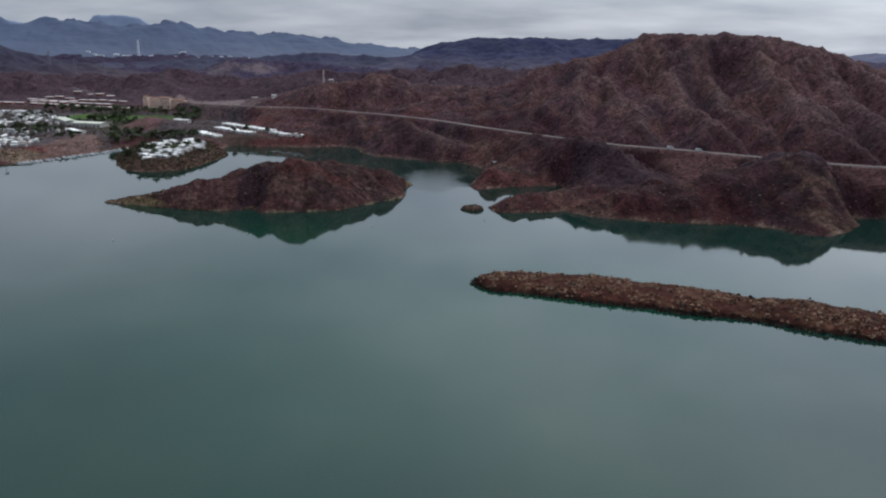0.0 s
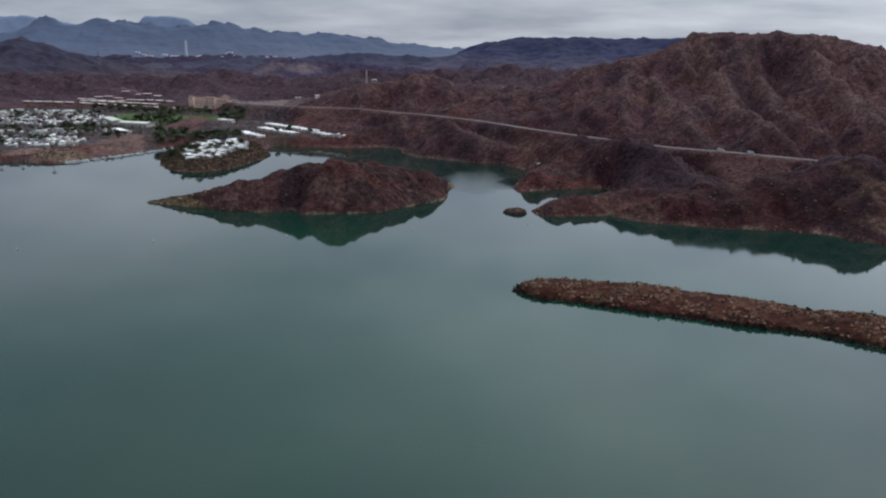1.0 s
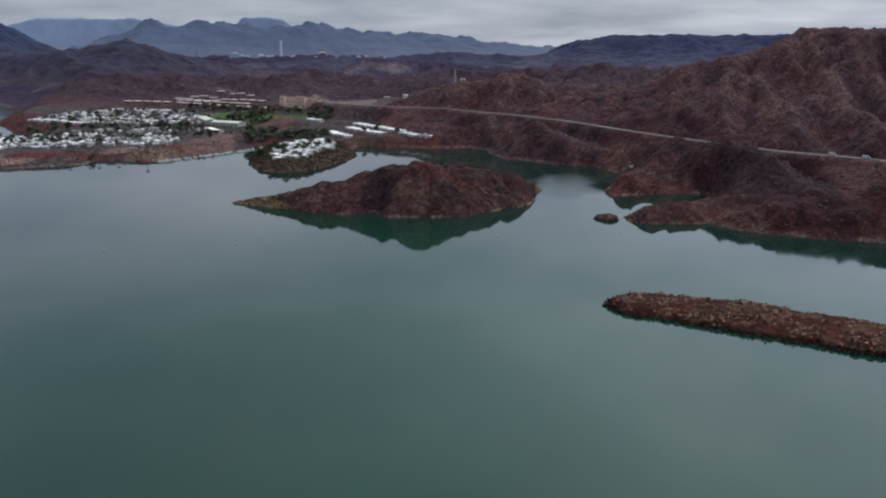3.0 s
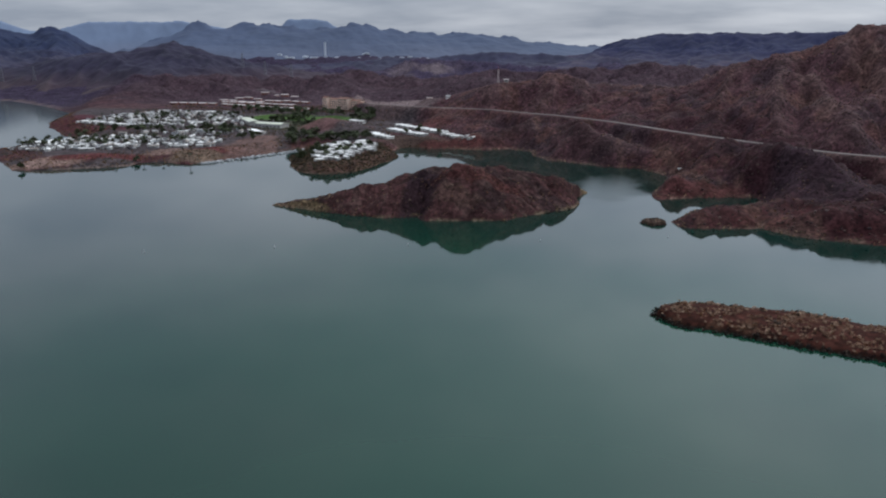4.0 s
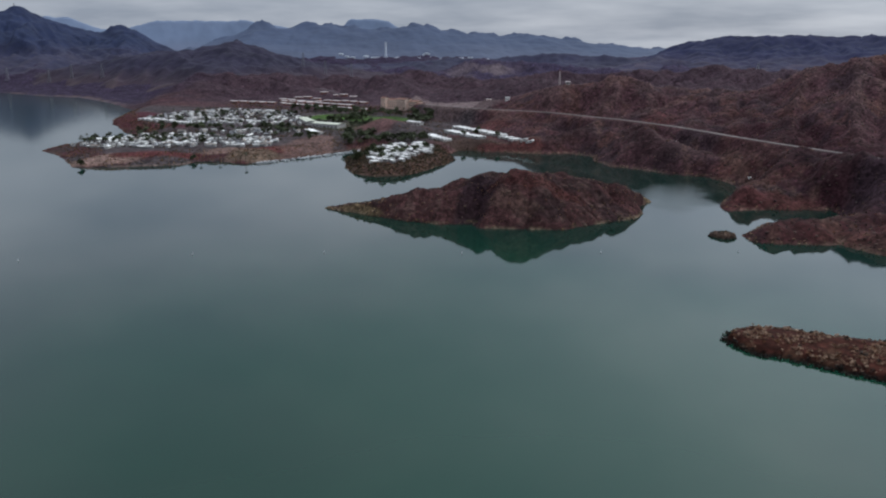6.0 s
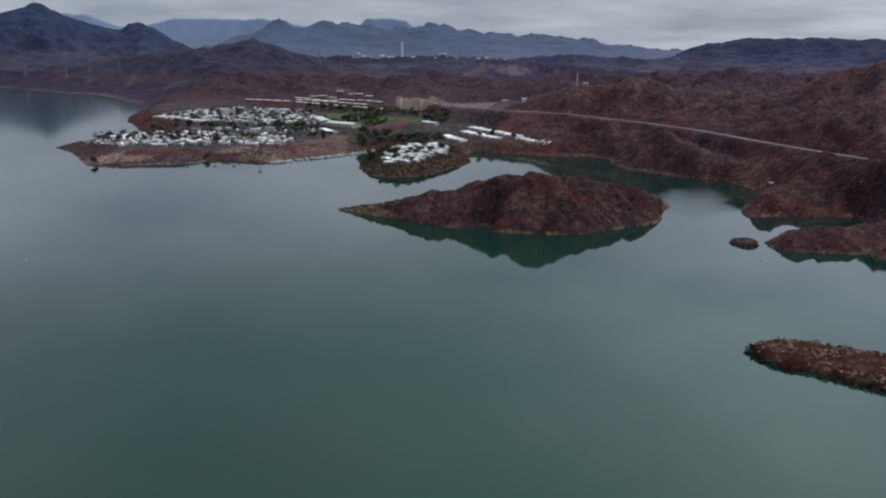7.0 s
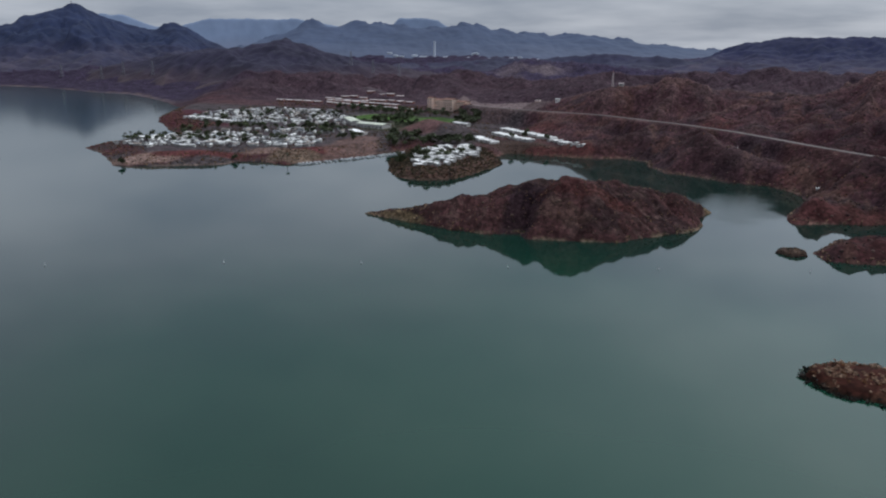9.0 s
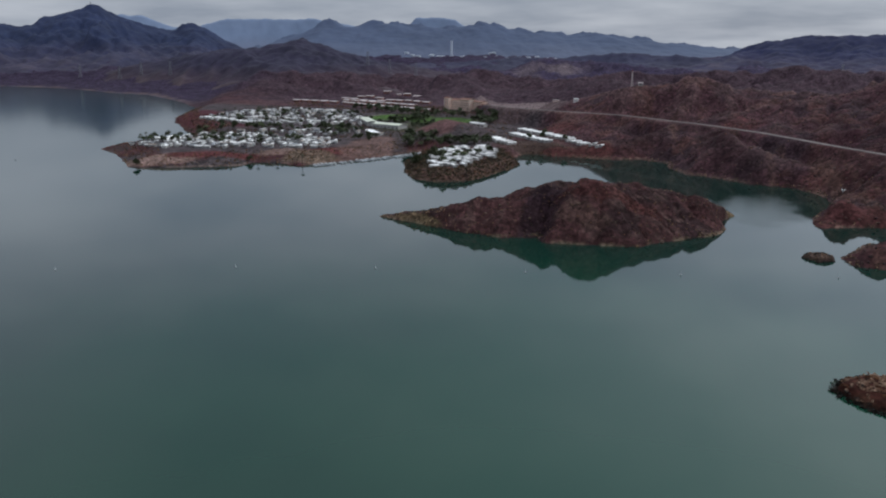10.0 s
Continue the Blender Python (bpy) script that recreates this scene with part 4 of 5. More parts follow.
CAR_PAINT = material("dusty_car_paint", (0.22, 0.22, 0.23), 0.3, 0.2, grain=1.5, grain_amount=0.1, vary=0.9)


def box(bm, x, y, z, sx, sy, sz, bevel=0.0, taper=1.0):
    """A box centred on x, y, standing on z; taper narrows its top."""
    made = bmesh.ops.create_cube(bm, size=1.0)["verts"]
    for v in made:
        k = taper if v.co.z > 0 else 1.0
        v.co = Vector((x + v.co.x * sx * k, y + v.co.y * sy * k, z + (v.co.z + 0.5) * sz))
    if bevel:
        edges = {e for v in made for e in v.link_edges}
        bmesh.ops.bevel(bm, geom=list(edges), offset=bevel, segments=2, affect="EDGES")
    return bm


def gable(bm, x, y, z, sx, sy, rise, over=0.4, thick=0.25):
    """A low pitched roof slab with its ridge along x."""
    hx, hy = sx / 2 + over, sy / 2 + over
    rows = []
    for px in (-hx, hx):
        rows.append([bm.verts.new((x + px, y + py, z + pz)) for py, pz in
                     ((-hy, 0), (0, rise), (hy, 0), (hy, -thick), (0, rise - thick), (-hy, -thick))])
    a, b = rows
    for k in range(6):
        bm.faces.new((a[k], b[k], b[(k + 1) % 6], a[(k + 1) % 6]))
    bm.faces.new((a[0], a[1], a[4], a[5]))
    bm.faces.new((a[1], a[2], a[3], a[4]))
    bm.faces.new((b[5], b[4], b[1], b[0]))
    bm.faces.new((b[4], b[3], b[2], b[1]))
    return bm


def tube(bm, a, b, r0, r1, sides=6):
    """A tapered bar from a to b."""
    a, b = Vector(a), Vector(b)
    way = (b - a).normalized()
    u = way.orthogonal().normalized()
    w = way.cross(u)
    rings = [[bm.verts.new(p + r * (math.cos(t) * u + math.sin(t) * w)) for t in [2 * math.pi * k / sides for k in range(sides)]] for p, r in ((a, r0), (b, r1))]
    for k in range(sides):
        bm.faces.new((rings[0][k], rings[0][(k + 1) % sides], rings[1][(k + 1) % sides], rings[1][k]))
    bm.faces.new(rings[0][::-1])
    bm.faces.new(rings[1])
    return bm


def stand(name, label, category, group=""):
    return tagged(new(name), label, category, group)




# ---- trailers, motor homes, cars ----
def mobile_home(length, wide, roof_mat, awning_mat, label, kind="mobile_home"):
    t = stand(kind, label, kind.replace("_", " "), kind.replace("_", " ") + "s in the resort park")
    part("body", box(bmesh.new(), 0, 0, 0.5, length, wide, 2.6, 0.08), PALE_SIDING, t)
    part("skirt", box(bmesh.new(), 0, 0, 0, length - 0.2, wide - 0.2, 0.5), GREY_METAL, t)
    part("roof", gable(bmesh.new(), 0, 0, 3.1, length, wide, 0.45, 0.3, 0.15), roof_mat, t)
    part("awning", box(bmesh.new(), 0.5, wide / 2 + 1.3, 2.5, length * 0.6, 2.4, 0.14, 0.03), awning_mat, t)
    for k in (-0.28, 0.22):
        part("window", box(bmesh.new(), k * length, -wide / 2 - 0.02, 1.5, 1.3, 0.1, 0.9), DARK_GLASS, t)
    part("door", box(bmesh.new(), -0.12 * length, wide / 2 + 0.02, 0.6, 0.9, 0.1, 2.0), GREY_METAL, t)
    return t


def motor_home(label):
    t = stand("motor_home", label, "motor home", "motor homes in the resort park")
    bm = box(bmesh.new(), -0.4, 0, 0.6, 8.2, 2.5, 2.6, 0.18)
    box(bm, 3.9, 0, 0.6, 1.2, 2.4, 1.5, 0.15)
    part("body", bm, BOAT_WHITE, t)
    part("windscreen", box(bmesh.new(), 3.72, 0, 2.05, 0.12, 2.1, 0.9), DARK_GLASS, t)
    for s in (-1, 1):
        part("side_window", box(bmesh.new(), -0.5, s * 1.26, 1.9, 4.6, 0.08, 0.7), DARK_GLASS, t)
        for x in (3.0, -2.6):
            part("wheel", tube(bmesh.new(), (x, s * 0.85, 0.45), (x, s * 1.2, 0.45), 0.45, 0.45, 12), DARK_RUBBER, t)
    part("roof_unit", box(bmesh.new(), -1.2, 0, 3.2, 1.1, 0.9, 0.35, 0.08), WHITE_METAL, t)
    return t


def car(label):
    t = stand("car", label, "car", "cars parked in the resort")
    part("body", box(bmesh.new(), 0, 0, 0.35, 4.5, 1.8, 0.75, 0.15), CAR_PAINT, t)
    part("cabin", box(bmesh.new(), -0.2, 0, 1.08, 2.6, 1.65, 0.6, 0.08, 0.8), DARK_GLASS, t)
    part("roof", box(bmesh.new(), -0.2, 0, 1.66, 1.95, 1.3, 0.06, 0.02), CAR_PAINT, t)
    for s in (-1, 1):
        for x in (1.4, -1.4):
            part("wheel", tube(bmesh.new(), (x, s * 0.65, 0.33), (x, s * 0.92, 0.33), 0.33, 0.33, 10), DARK_RUBBER, t)
    return t


rng = random.Random(7)
KINDS = [mobile_home(9.5, 3.2, WHITE_METAL, GREY_METAL, "white mobile home with an awning in the resort park"),
         mobile_home(12, 4.0, WHITE_METAL, WHITE_METAL, "long white mobile home with a carport awning"),
         mobile_home(7.5, 2.6, WHITE_METAL, CANVAS, "short white travel trailer with an awning", "travel_trailer"),
         mobile_home(9.0, 3.0, GREY_METAL, DOCK_WOOD, "pale mobile home with a dull grey roof"),
         motor_home("white motor home with dark windows parked on gravel"),
         mobile_home(10.0, 3.4, TAN_ROOF, GREY_METAL, "mobile home with a dusty tan roof beside a lane"),
         mobile_home(8.5, 3.0, DARK_ROOF, CANVAS, "mobile home under a dark grey shingle roof")]
SEDAN = car("dusty parked car beside the mobile homes")
placed, cars = [], []


def put(ob, x, y, turn, z=None):
    """Moves the first of a kind to its place, or copies it there."""
    m = pose(x, y, height_at(x, y) if z is None else z, 0, 0, turn)
    if "placed" not in ob:
        ob["placed"] = True
        ob.matrix_basis = m
        return ob
    c = copy_thing(ob, m)
    return c


def fits(x, y, turn, long=11, wide=6):
    """Whether the ground is level enough and clear."""
    if any((x - px) ** 2 + (y - py) ** 2 < 36 for px, py in placed):
        return False
    c, s = math.cos(radians(turn)), math.sin(radians(turn))
    hs = [height_at(x + a * c - b * s, y + a * s + b * c) for a in (-5, 5) for b in (-2, 3)]
    return min(hs) > 3 and max(hs) - min(hs) < 1.6


def fill(outline, heading, gap_row, gap_along, share, kinds, car_share=0.2):
    """Rows of homes over a lot."""
    c, s = math.cos(radians(heading)), math.sin(radians(heading))
    cx, cy = sum(p[0] for p in outline) / len(outline), sum(p[1] for p in outline) / len(outline)
    for i in range(-30, 31):
        for j in range(-14, 15):
            u, v = i * gap_along + rng.uniform(-1.8, 1.8), j * gap_row + rng.uniform(-3.5, 3.5)
            x, y = cx + u * c - v * s, cy + u * s + v * c
            if inside(np.array([x]), np.array([y]), outline)[0] < 0:
                continue
            if rng.random() > share:
                if rng.random() < car_share:
                    cars.append((x, y, heading + rng.choice((0, 90))))
                continue
            turn = heading + 90 + rng.uniform(-14, 14) + rng.choice((0, 0, 180, 90))
            if fits(x, y, turn):
                placed.append((x, y))
                z = min(height_at(x + a, y + b) for a in (-4, 0, 4) for b in (-4, 0, 4))
                put(rng.choice(kinds), x, y, turn, z - 0.05)


fill([(-742, 832), (-722, 812), (-648, 800), (-590, 826), (-488, 878), (-505, 930), (-560, 965), (-640, 950), (-700, 930), (-738, 885)], 20, 13, 7.2, 0.56, KINDS + [KINDS[2]] * 2 + KINDS[:3])
fill([(-850, 1085), (-780, 1062), (-690, 1052), (-560, 1085), (-600, 1150), (-640, 1215), (-690, 1262), (-800, 1265), (-850, 1170)], 12, 16.5, 8.2, 0.54, KINDS + [KINDS[2]] * 2 + KINDS[:2])
fill([(-690, 972), (-560, 975), (-490, 1000), (-500, 1040), (-545, 1048), (-600, 1040)], 12, 18, 8.2, 0.5, KINDS)
fill([(-382, 872), (-362, 832), (-328, 792), (-308, 800), (-303, 880), (-312, 935), (-345, 955), (-372, 925)], 55, 12.5, 6.2, 0.95, KINDS[:2] + KINDS[:3])


def row_of_homes(line, step_m, kinds):
    """Homes side by side along a line."""
    for (ax, ay), (bx, by) in zip(line, line[1:]):
        n = max(1, int(math.hypot(bx - ax, by - ay) / step_m))
        turn = math.degrees(math.atan2(by - ay, bx - ax)) + 90
        for k in range(n):
            f = (k + 0.5) / n
            x, y = ax + (bx - ax) * f, ay + (by - ay) * f
            if rng.random() < 0.04:
                continue
            back = rng.uniform(-2.5, 2.5)
            x, y = x + back * math.cos(radians(turn)), y + back * math.sin(radians(turn))
            placed.append((x, y))
            put(rng.choice(kinds), x, y, turn + rng.uniform(-5, 5), min(height_at(x + a, y + b) for a in (-4, 4) for b in (-4, 4)))


row_of_homes([(-358, 1028), (-335, 1002), (-318, 992)], 5.2, KINDS[1:2])
row_of_homes([(-347, 1075), (-312, 1046), (-284, 1022)], 5.2, KINDS[1:2])
row_of_homes([(-352, 1122), (-310, 1088), (-272, 1055), (-240, 1022), (-214, 1010)], 5.2, KINDS[1:2])
row_of_homes([(-848, 1102), (-790, 1078), (-720, 1050)], 8.5, KINDS[:2])
for x, y, turn in cars[:70]:
    if all((x - px) ** 2 + (y - py) ** 2 > 30 for px, py in placed):
        placed.append((x, y))
        put(SEDAN, x, y, turn)


def van(label):
    t = stand("van", label, "van", "vans on the highway")
    part("body", box(box(bmesh.new(), -0.5, 0, 0.45, 4.6, 2.0, 2.0, 0.15), 2.3, 0, 0.45, 1.2, 1.9, 0.9, 0.12), BOAT_WHITE, t)
    part("windscreen", box(bmesh.new(), 1.83, 0, 1.4, 0.1, 1.7, 0.75), DARK_GLASS, t)
    for s in (-1, 1):
        part("side_window", box(bmesh.new(), 0.9, s * 1.0, 1.45, 1.3, 0.06, 0.6), DARK_GLASS, t)
        for x in (1.9, -1.8):
            part("wheel", tube(bmesh.new(), (x, s * 0.72, 0.36), (x, s * 1.02, 0.36), 0.36, 0.36, 12), DARK_RUBBER, t)
    return t


delivery_van = van("white van on the pale highway above the cove")
for near in (44.0, 70.0):
    # metres along the road from its bend over the fill
    run = near
    for a, b in zip(road_line, road_line[1:]):
        if a.x < 134:
            continue
        if run < (b - a).length:
            p = a.lerp(b, run / (b - a).length)
            put(delivery_van, p.x, p.y, math.degrees(math.atan2(b.y - a.y, b.x - a.x)), p.z + 0.25)
            break
        run -= (b - a).length


# ---- resort buildings ----
def hall(name, length, wide, high, rise, wall, roof, label, category, bays, storeys=1, group=""):
    t = stand(name, label, category, group)
    part("wall", box(bmesh.new(), 0, 0, -2, length, wide, high + 2), wall, t)
    part("roof", gable(bmesh.new(), 0, 0, high + 0.15, length, wide, rise, 0.7, 0.3), roof, t)
    for k in range(storeys):
        for b in range(bays):
            x = (b + 0.5) / bays * length - length / 2
            for s in (-1, 1):
                w = part("window", box(bmesh.new(), x, s * (wide / 2 + 0.02), k * high / storeys + 0.9, 0.5 * length / bays, 0.12, 1.3), DARK_GLASS, t)
    return t


def at(ob, x, y, turn, z=None):
    ob.matrix_basis = pose(x, y, height_at(x, y) if z is None else z, 0, 0, turn)
    return ob


at(hall("club_house", 66, 13, 5.0, 1.4, PALE_SIDING, CREAM_ROOF, "long low club house with a cream-green roof beside the lawn", "building", 10), -574, 1120, -52)
at(hall("club_house", 46, 18, 5.0, 1.6, PALE_SIDING, CREAM_ROOF, "wide low hall with a cream-green roof beside the lawn", "building", 7), -522, 1084, -14)
at(hall("boat_store", 38, 10, 4.0, 1.0, PALE_SIDING, WHITE_METAL, "narrow white-roofed boat store above the marina", "building", 8), -508, 1010, -48)
at(hall("shed", 16, 9, 4.0, 1.0, PALE_SIDING, WHITE_METAL, "small white shed among dry scrub", "shed", 3), -424, 1150, -35)
at(hall("shed", 12, 8, 4.5, 1.0, PALE_SIDING, WHITE_METAL, "small white shed below the highway bend", "shed", 2), -411, 1140, -20)
at(hall("shed", 6, 5, 4.0, 0.6, WHITE_METAL, WHITE_METAL, "tall white metal shed on the brown hillside", "shed", 2), -312, 1250, 10)
at(hall("shed", 9, 5, 2.2, 0.4, TAN_WALL, PINK_ROOF, "long pale shed behind the highway", "shed", 4), -411, 1500, 0)

condo = hall("condo_block", 15, 8, 3.2, 0.7, RED_WALL, PINK_ROOF, "red-walled condo block with a weathered white roof", "condo", 4, 1, "condo blocks in terraced rows")
part("porch_roof", box(bmesh.new(), 0, -4.9, 2.4, 13, 1.6, 0.2), PINK_ROOF, condo)


def row_of_condos(line, gap):
    for (ax, ay), (bx, by) in zip(line, line[1:]):
        long = math.hypot(bx - ax, by - ay)
        n = max(1, round(long / gap))
        turn = math.degrees(math.atan2(by - ay, bx - ax))
        for k in range(n):
            f = (k + 0.5) / n
            put(condo, ax + (bx - ax) * f, ay + (by - ay) * f, turn + rng.uniform(-2, 2))


row_of_condos([(-878, 1392), (-777, 1386)], 18.5)
row_of_condos([(-765, 1382), (-649, 1338), (-560, 1312)], 18.5)
row_of_condos([(-790, 1425), (-690, 1400), (-620, 1375)], 19)
row_of_condos([(-815, 1462), (-702, 1461), (-620, 1440)], 19)
row_of_condos([(-820, 1530), (-690, 1545)], 19)
row_of_condos([(-812, 1622), (-735, 1648)], 19)

# the hotel: three-storey wings round a taller middle, with balconies
hotel = stand("hotel", "tan stucco hotel with orange tile roofs and balconies", "hotel")
for k, (x, y, long, wide, high) in enumerate(((-26, 0, 26, 13, 13), (0, -5, 20, 16, 15), (22, 0, 20, 13, 12), (-40, -8, 9, 9, 15.5), (37, -6, 12, 10, 9), (48, -12, 10, 9, 6))):
    wing = part("wing", box(bmesh.new(), x, y, -4, long, wide, high + 4), TAN_WALL, hotel)
    part("roof", gable(bmesh.new(), x, y, high + 0.3, long, wide, 2.0, 0.9, 0.35), TILE_ROOF, wing, "orange clay tile roof")
    bays = max(2, round(long / 4.4))
    for s in range(int(high // 3.6)):
        part("balcony", box(bmesh.new(), x, y - wide / 2 - 0.7, 0.2 + 3.6 * s, long * 0.94, 1.4, 0.9), TAN_WALL, wing)
        for b in range(bays):
            part("window", box(bmesh.new(), x + ((b + 0.5) / bays - 0.5) * long, y - wide / 2 - 0.02, 1.3 + 3.6 * s, 2.1, 0.14, 1.7), DARK_GLASS, wing)
at(hotel, -513, 1352, -20, 19)


# ---- marina: docks and boats ----
def boat(label):
    t = stand("boat", label, "boat", "boats moored at the marina docks")
    bm = bmesh.new()
    rings = []
    for x, w, z0 in ((-3.6, 1.15, 0.0), (-1.0, 1.25, -0.05), (1.6, 1.1, 0.0), (3.0, 0.6, 0.25), (3.9, 0.05, 0.7)):
        rings.append([bm.verts.new((x, s * k * w, z)) for s, k, z in ((-1, 1, 1.0), (-1, 0.6, z0 - 0.1), (1, 0.6, z0 - 0.1), (1, 1, 1.0))])
    for a, b in zip(rings, rings[1:]):
        for k in range(4):
            bm.faces.new((a[k], b[k], b[(k + 1) % 4], a[(k + 1) % 4]))
    bm.faces.new(rings[0])
    bm.faces.new(rings[-1][::-1])
    part("hull", bm, BOAT_WHITE, t)
    part("cabin", box(bmesh.new(), 0.3, 0, 0.98, 2.4, 1.5, 0.7, 0.1, 0.85), BOAT_WHITE, t)
    part("windscreen", box(bmesh.new(), 1.5, 0, 1.1, 0.25, 1.3, 0.5, 0, 0.8), DARK_GLASS, t)
    part("canopy", box(bmesh.new(), -1.6, 0, 2.1, 2.8, 2.1, 0.12, 0.04), CANVAS, t)
    for s in (-1, 1):
        part("canopy_post", tube(bmesh.new(), (-1.6, s * 0.95, 0.95), (-1.6, s * 0.95, 2.12), 0.04, 0.04), STEEL, t)
    return t


dock = stand("dock", "long weathered floating dock along the marina bank", "dock")
DOCK_LINE = [(-470, 806), (-452, 846), (-434, 884), (-423, 914), (-412, 946)]
for (ax, ay), (bx, by) in zip(DOCK_LINE, DOCK_LINE[1:]):
    bm = bmesh.new()
    long, ang = math.hypot(bx - ax, by - ay), math.atan2(by - ay, bx - ax)
    box(bm, 0, 0, 0.05, long + 1, 2.2, 0.45)
    bmesh.ops.transform(bm, matrix=pose((ax + bx) / 2, (ay + by) / 2, 0, 0, 0, math.degrees(ang)), verts=bm.verts)
    deck = part("walkway", bm, DOCK_WOOD, dock)
    for k in range(int(long / 9)):
        f = (k + 0.5) * 9 / long
        bm = box(bmesh.new(), ax + (bx - ax) * f + 4.4 * math.sin(ang), ay + (by - ay) * f - 4.4 * math.cos(ang), 0.06, 1.0, 1.0, 0.4)
        for v in bm.verts:
            off = v.co - Vector((ax + (bx - ax) * f, ay + (by - ay) * f, 0))
            u, w = off.x * math.cos(ang) + off.y * math.sin(ang), -off.x * math.sin(ang) + off.y * math.cos(ang)
            u, w = (0.5 if u > 0 else -0.5), (-7.5 if w < -4.4 else -1.0)
            v.co.x = ax + (bx - ax) * f + u * math.cos(ang) - w * math.sin(ang)
            v.co.y = ay + (by - ay) * f + u * math.sin(ang) + w * math.cos(ang)
        part("finger", bm, DOCK_WOOD, deck)
skiff = boat("white motor boat with a pale grey canopy at the dock")
for (ax, ay), (bx, by) in zip(DOCK_LINE, DOCK_LINE[1:]):
    long, ang = math.hypot(bx - ax, by - ay), math.atan2(by - ay, bx - ax)
    for k in range(int(long / 4.5)):
        if rng.random() < 0.85:
            f = (k * 4.5 + 2.25) / long
            x, y = ax + (bx - ax) * f + 5.2 * math.sin(ang), ay + (by - ay) * f - 5.2 * math.cos(ang)
            put(skiff, x, y, math.degrees(ang) - 90 + rng.choice((0, 180)), -0.25)

# a line of marker buoys across the channel, and one dark buoy off the point
def buoy(mat, label):
    t = stand("buoy", label, "buoy", "marker buoys on the lake")
    bm = bmesh.new()
    bmesh.ops.create_uvsphere(bm, u_segments=14, v_segments=9, radius=0.42)
    for v in bm.verts:
        v.co.z = v.co.z * 0.8 + 0.2
    part("float", bm, mat, t)
    part("post", tube(bmesh.new(), (0, 0, 0.5), (0, 0, 1.5), 0.13, 0.09, 8), mat, t)
    return t


white_buoy = buoy(BOAT_WHITE, "small white marker buoy floating on the lake")
for k in range(6):
    put(white_buoy, -383 + 78.2 * k * 0.995 + (7 if k == 1 else 0), 413 + (0, 45, 75, 101, 131, 160)[k], 0, 0)
at(buoy(DARK_RUBBER, "dark channel buoy floating off the peninsula point"), -766, 706, 0, 0)


# ---- trees ----
def leaf_cloud(bm, lobes, count, size, seed):
    """Small leaf tufts spread through several lobes (x, y, z, radius)."""
    r = random.Random(seed)
    for _ in range(count):
        x, y, z, rad = r.choice(lobes)
        d = Vector((r.gauss(0, 1), r.gauss(0, 1), r.gauss(0, 0.8))).normalized() * rad * r.uniform(0.45, 1.05)
        c = Vector((x, y, z)) + d
        u = Vector((r.gauss(0, 1), r.gauss(0, 1), r.gauss(0, 0.6))).normalized()
        w = u.orthogonal().normalized()
        s = size * r.uniform(0.6, 1.3)
        bm.faces.new([bm.verts.new(c + u * a * s + w * b * s) for a, b in ((-1, -0.4), (0.2, -0.8), (1, 0.1), (0.1, 0.7))])
    return bm


def broad_tree(high, spread, seed, label):
    r = random.Random(seed)
    t = stand("tree", label, "tree", "trees in the resort")
    bm = bmesh.new()
    tube(bm, (0, 0, -0.5), (0.1, 0.1, high * 0.45), 0.26, 0.17, 7)
    lobes = []
    for k in range(6):
        a = k * 1.05 + r.uniform(-0.3, 0.3)
        p = (math.cos(a) * spread * r.uniform(0.35, 0.6), math.sin(a) * spread * r.uniform(0.35, 0.6), high * r.uniform(0.55, 0.82))
        tube(bm, (0.1, 0.1, high * 0.4), p, 0.12, 0.05, 5)
        lobes.append((*p, spread * r.uniform(0.32, 0.5)))
    lobes.append((0, 0, high * 0.85, spread * 0.45))
    part("trunk", bm, BARK, t, "grey-brown trunk with spreading limbs")
    part("crown", leaf_cloud(bmesh.new(), lobes, 170, spread * 0.17, seed), LEAF, t)
    return t


def palm(high, seed, label):
    r = random.Random(seed)
    t = stand("palm_tree", label, "palm tree", "palms in the resort")
    bm = tube(bmesh.new(), (0, 0, -0.5), (0.2, 0, high * 0.5), 0.28, 0.22, 7)
    tube(bm, (0.2, 0, high * 0.5), (0.3, 0.1, high), 0.22, 0.18, 7)
    part("trunk", bm, BARK, t)
    bm = bmesh.new()
    for k in range(16):
        a, lift = k * 0.393 * 2.4 + r.uniform(-0.2, 0.2), r.uniform(-0.3, 0.9)
        side = Vector((-math.sin(a), math.cos(a), 0))
        prev = None
        for j in range(5):
            f = j / 4
            c = Vector((0.3 + math.cos(a) * 2.4 * f, 0.1 + math.sin(a) * 2.4 * f, high + lift * f * 2 - 2.4 * f * f))
            w = 0.42 * (1 - f) + 0.1
            now = (bm.verts.new(c + side * w - Vector((0, 0, 0.15))), bm.verts.new(c), bm.verts.new(c - side * w - Vector((0, 0, 0.15))))
            if prev:
                bm.faces.new((prev[0], prev[1], now[1], now[0]))
                bm.faces.new((prev[1], prev[2], now[2], now[1]))
            prev = now
    part("crown", bm, PALM_LEAF, t, "drooping fan of green fronds")
    return t


TREES = [broad_tree(8.0, 4.8, 31, "dusty green shade tree with an open uneven crown"), broad_tree(5.5, 4.0, 32, "low bushy green tree among the homes"),
         broad_tree(10.0, 5.6, 33, "tall dark green tree beside the lawn")]
PALMS = [palm(9.5, 41, "tall fan palm among the mobile homes"), palm(7.0, 42, "fan palm with drooping fronds")]


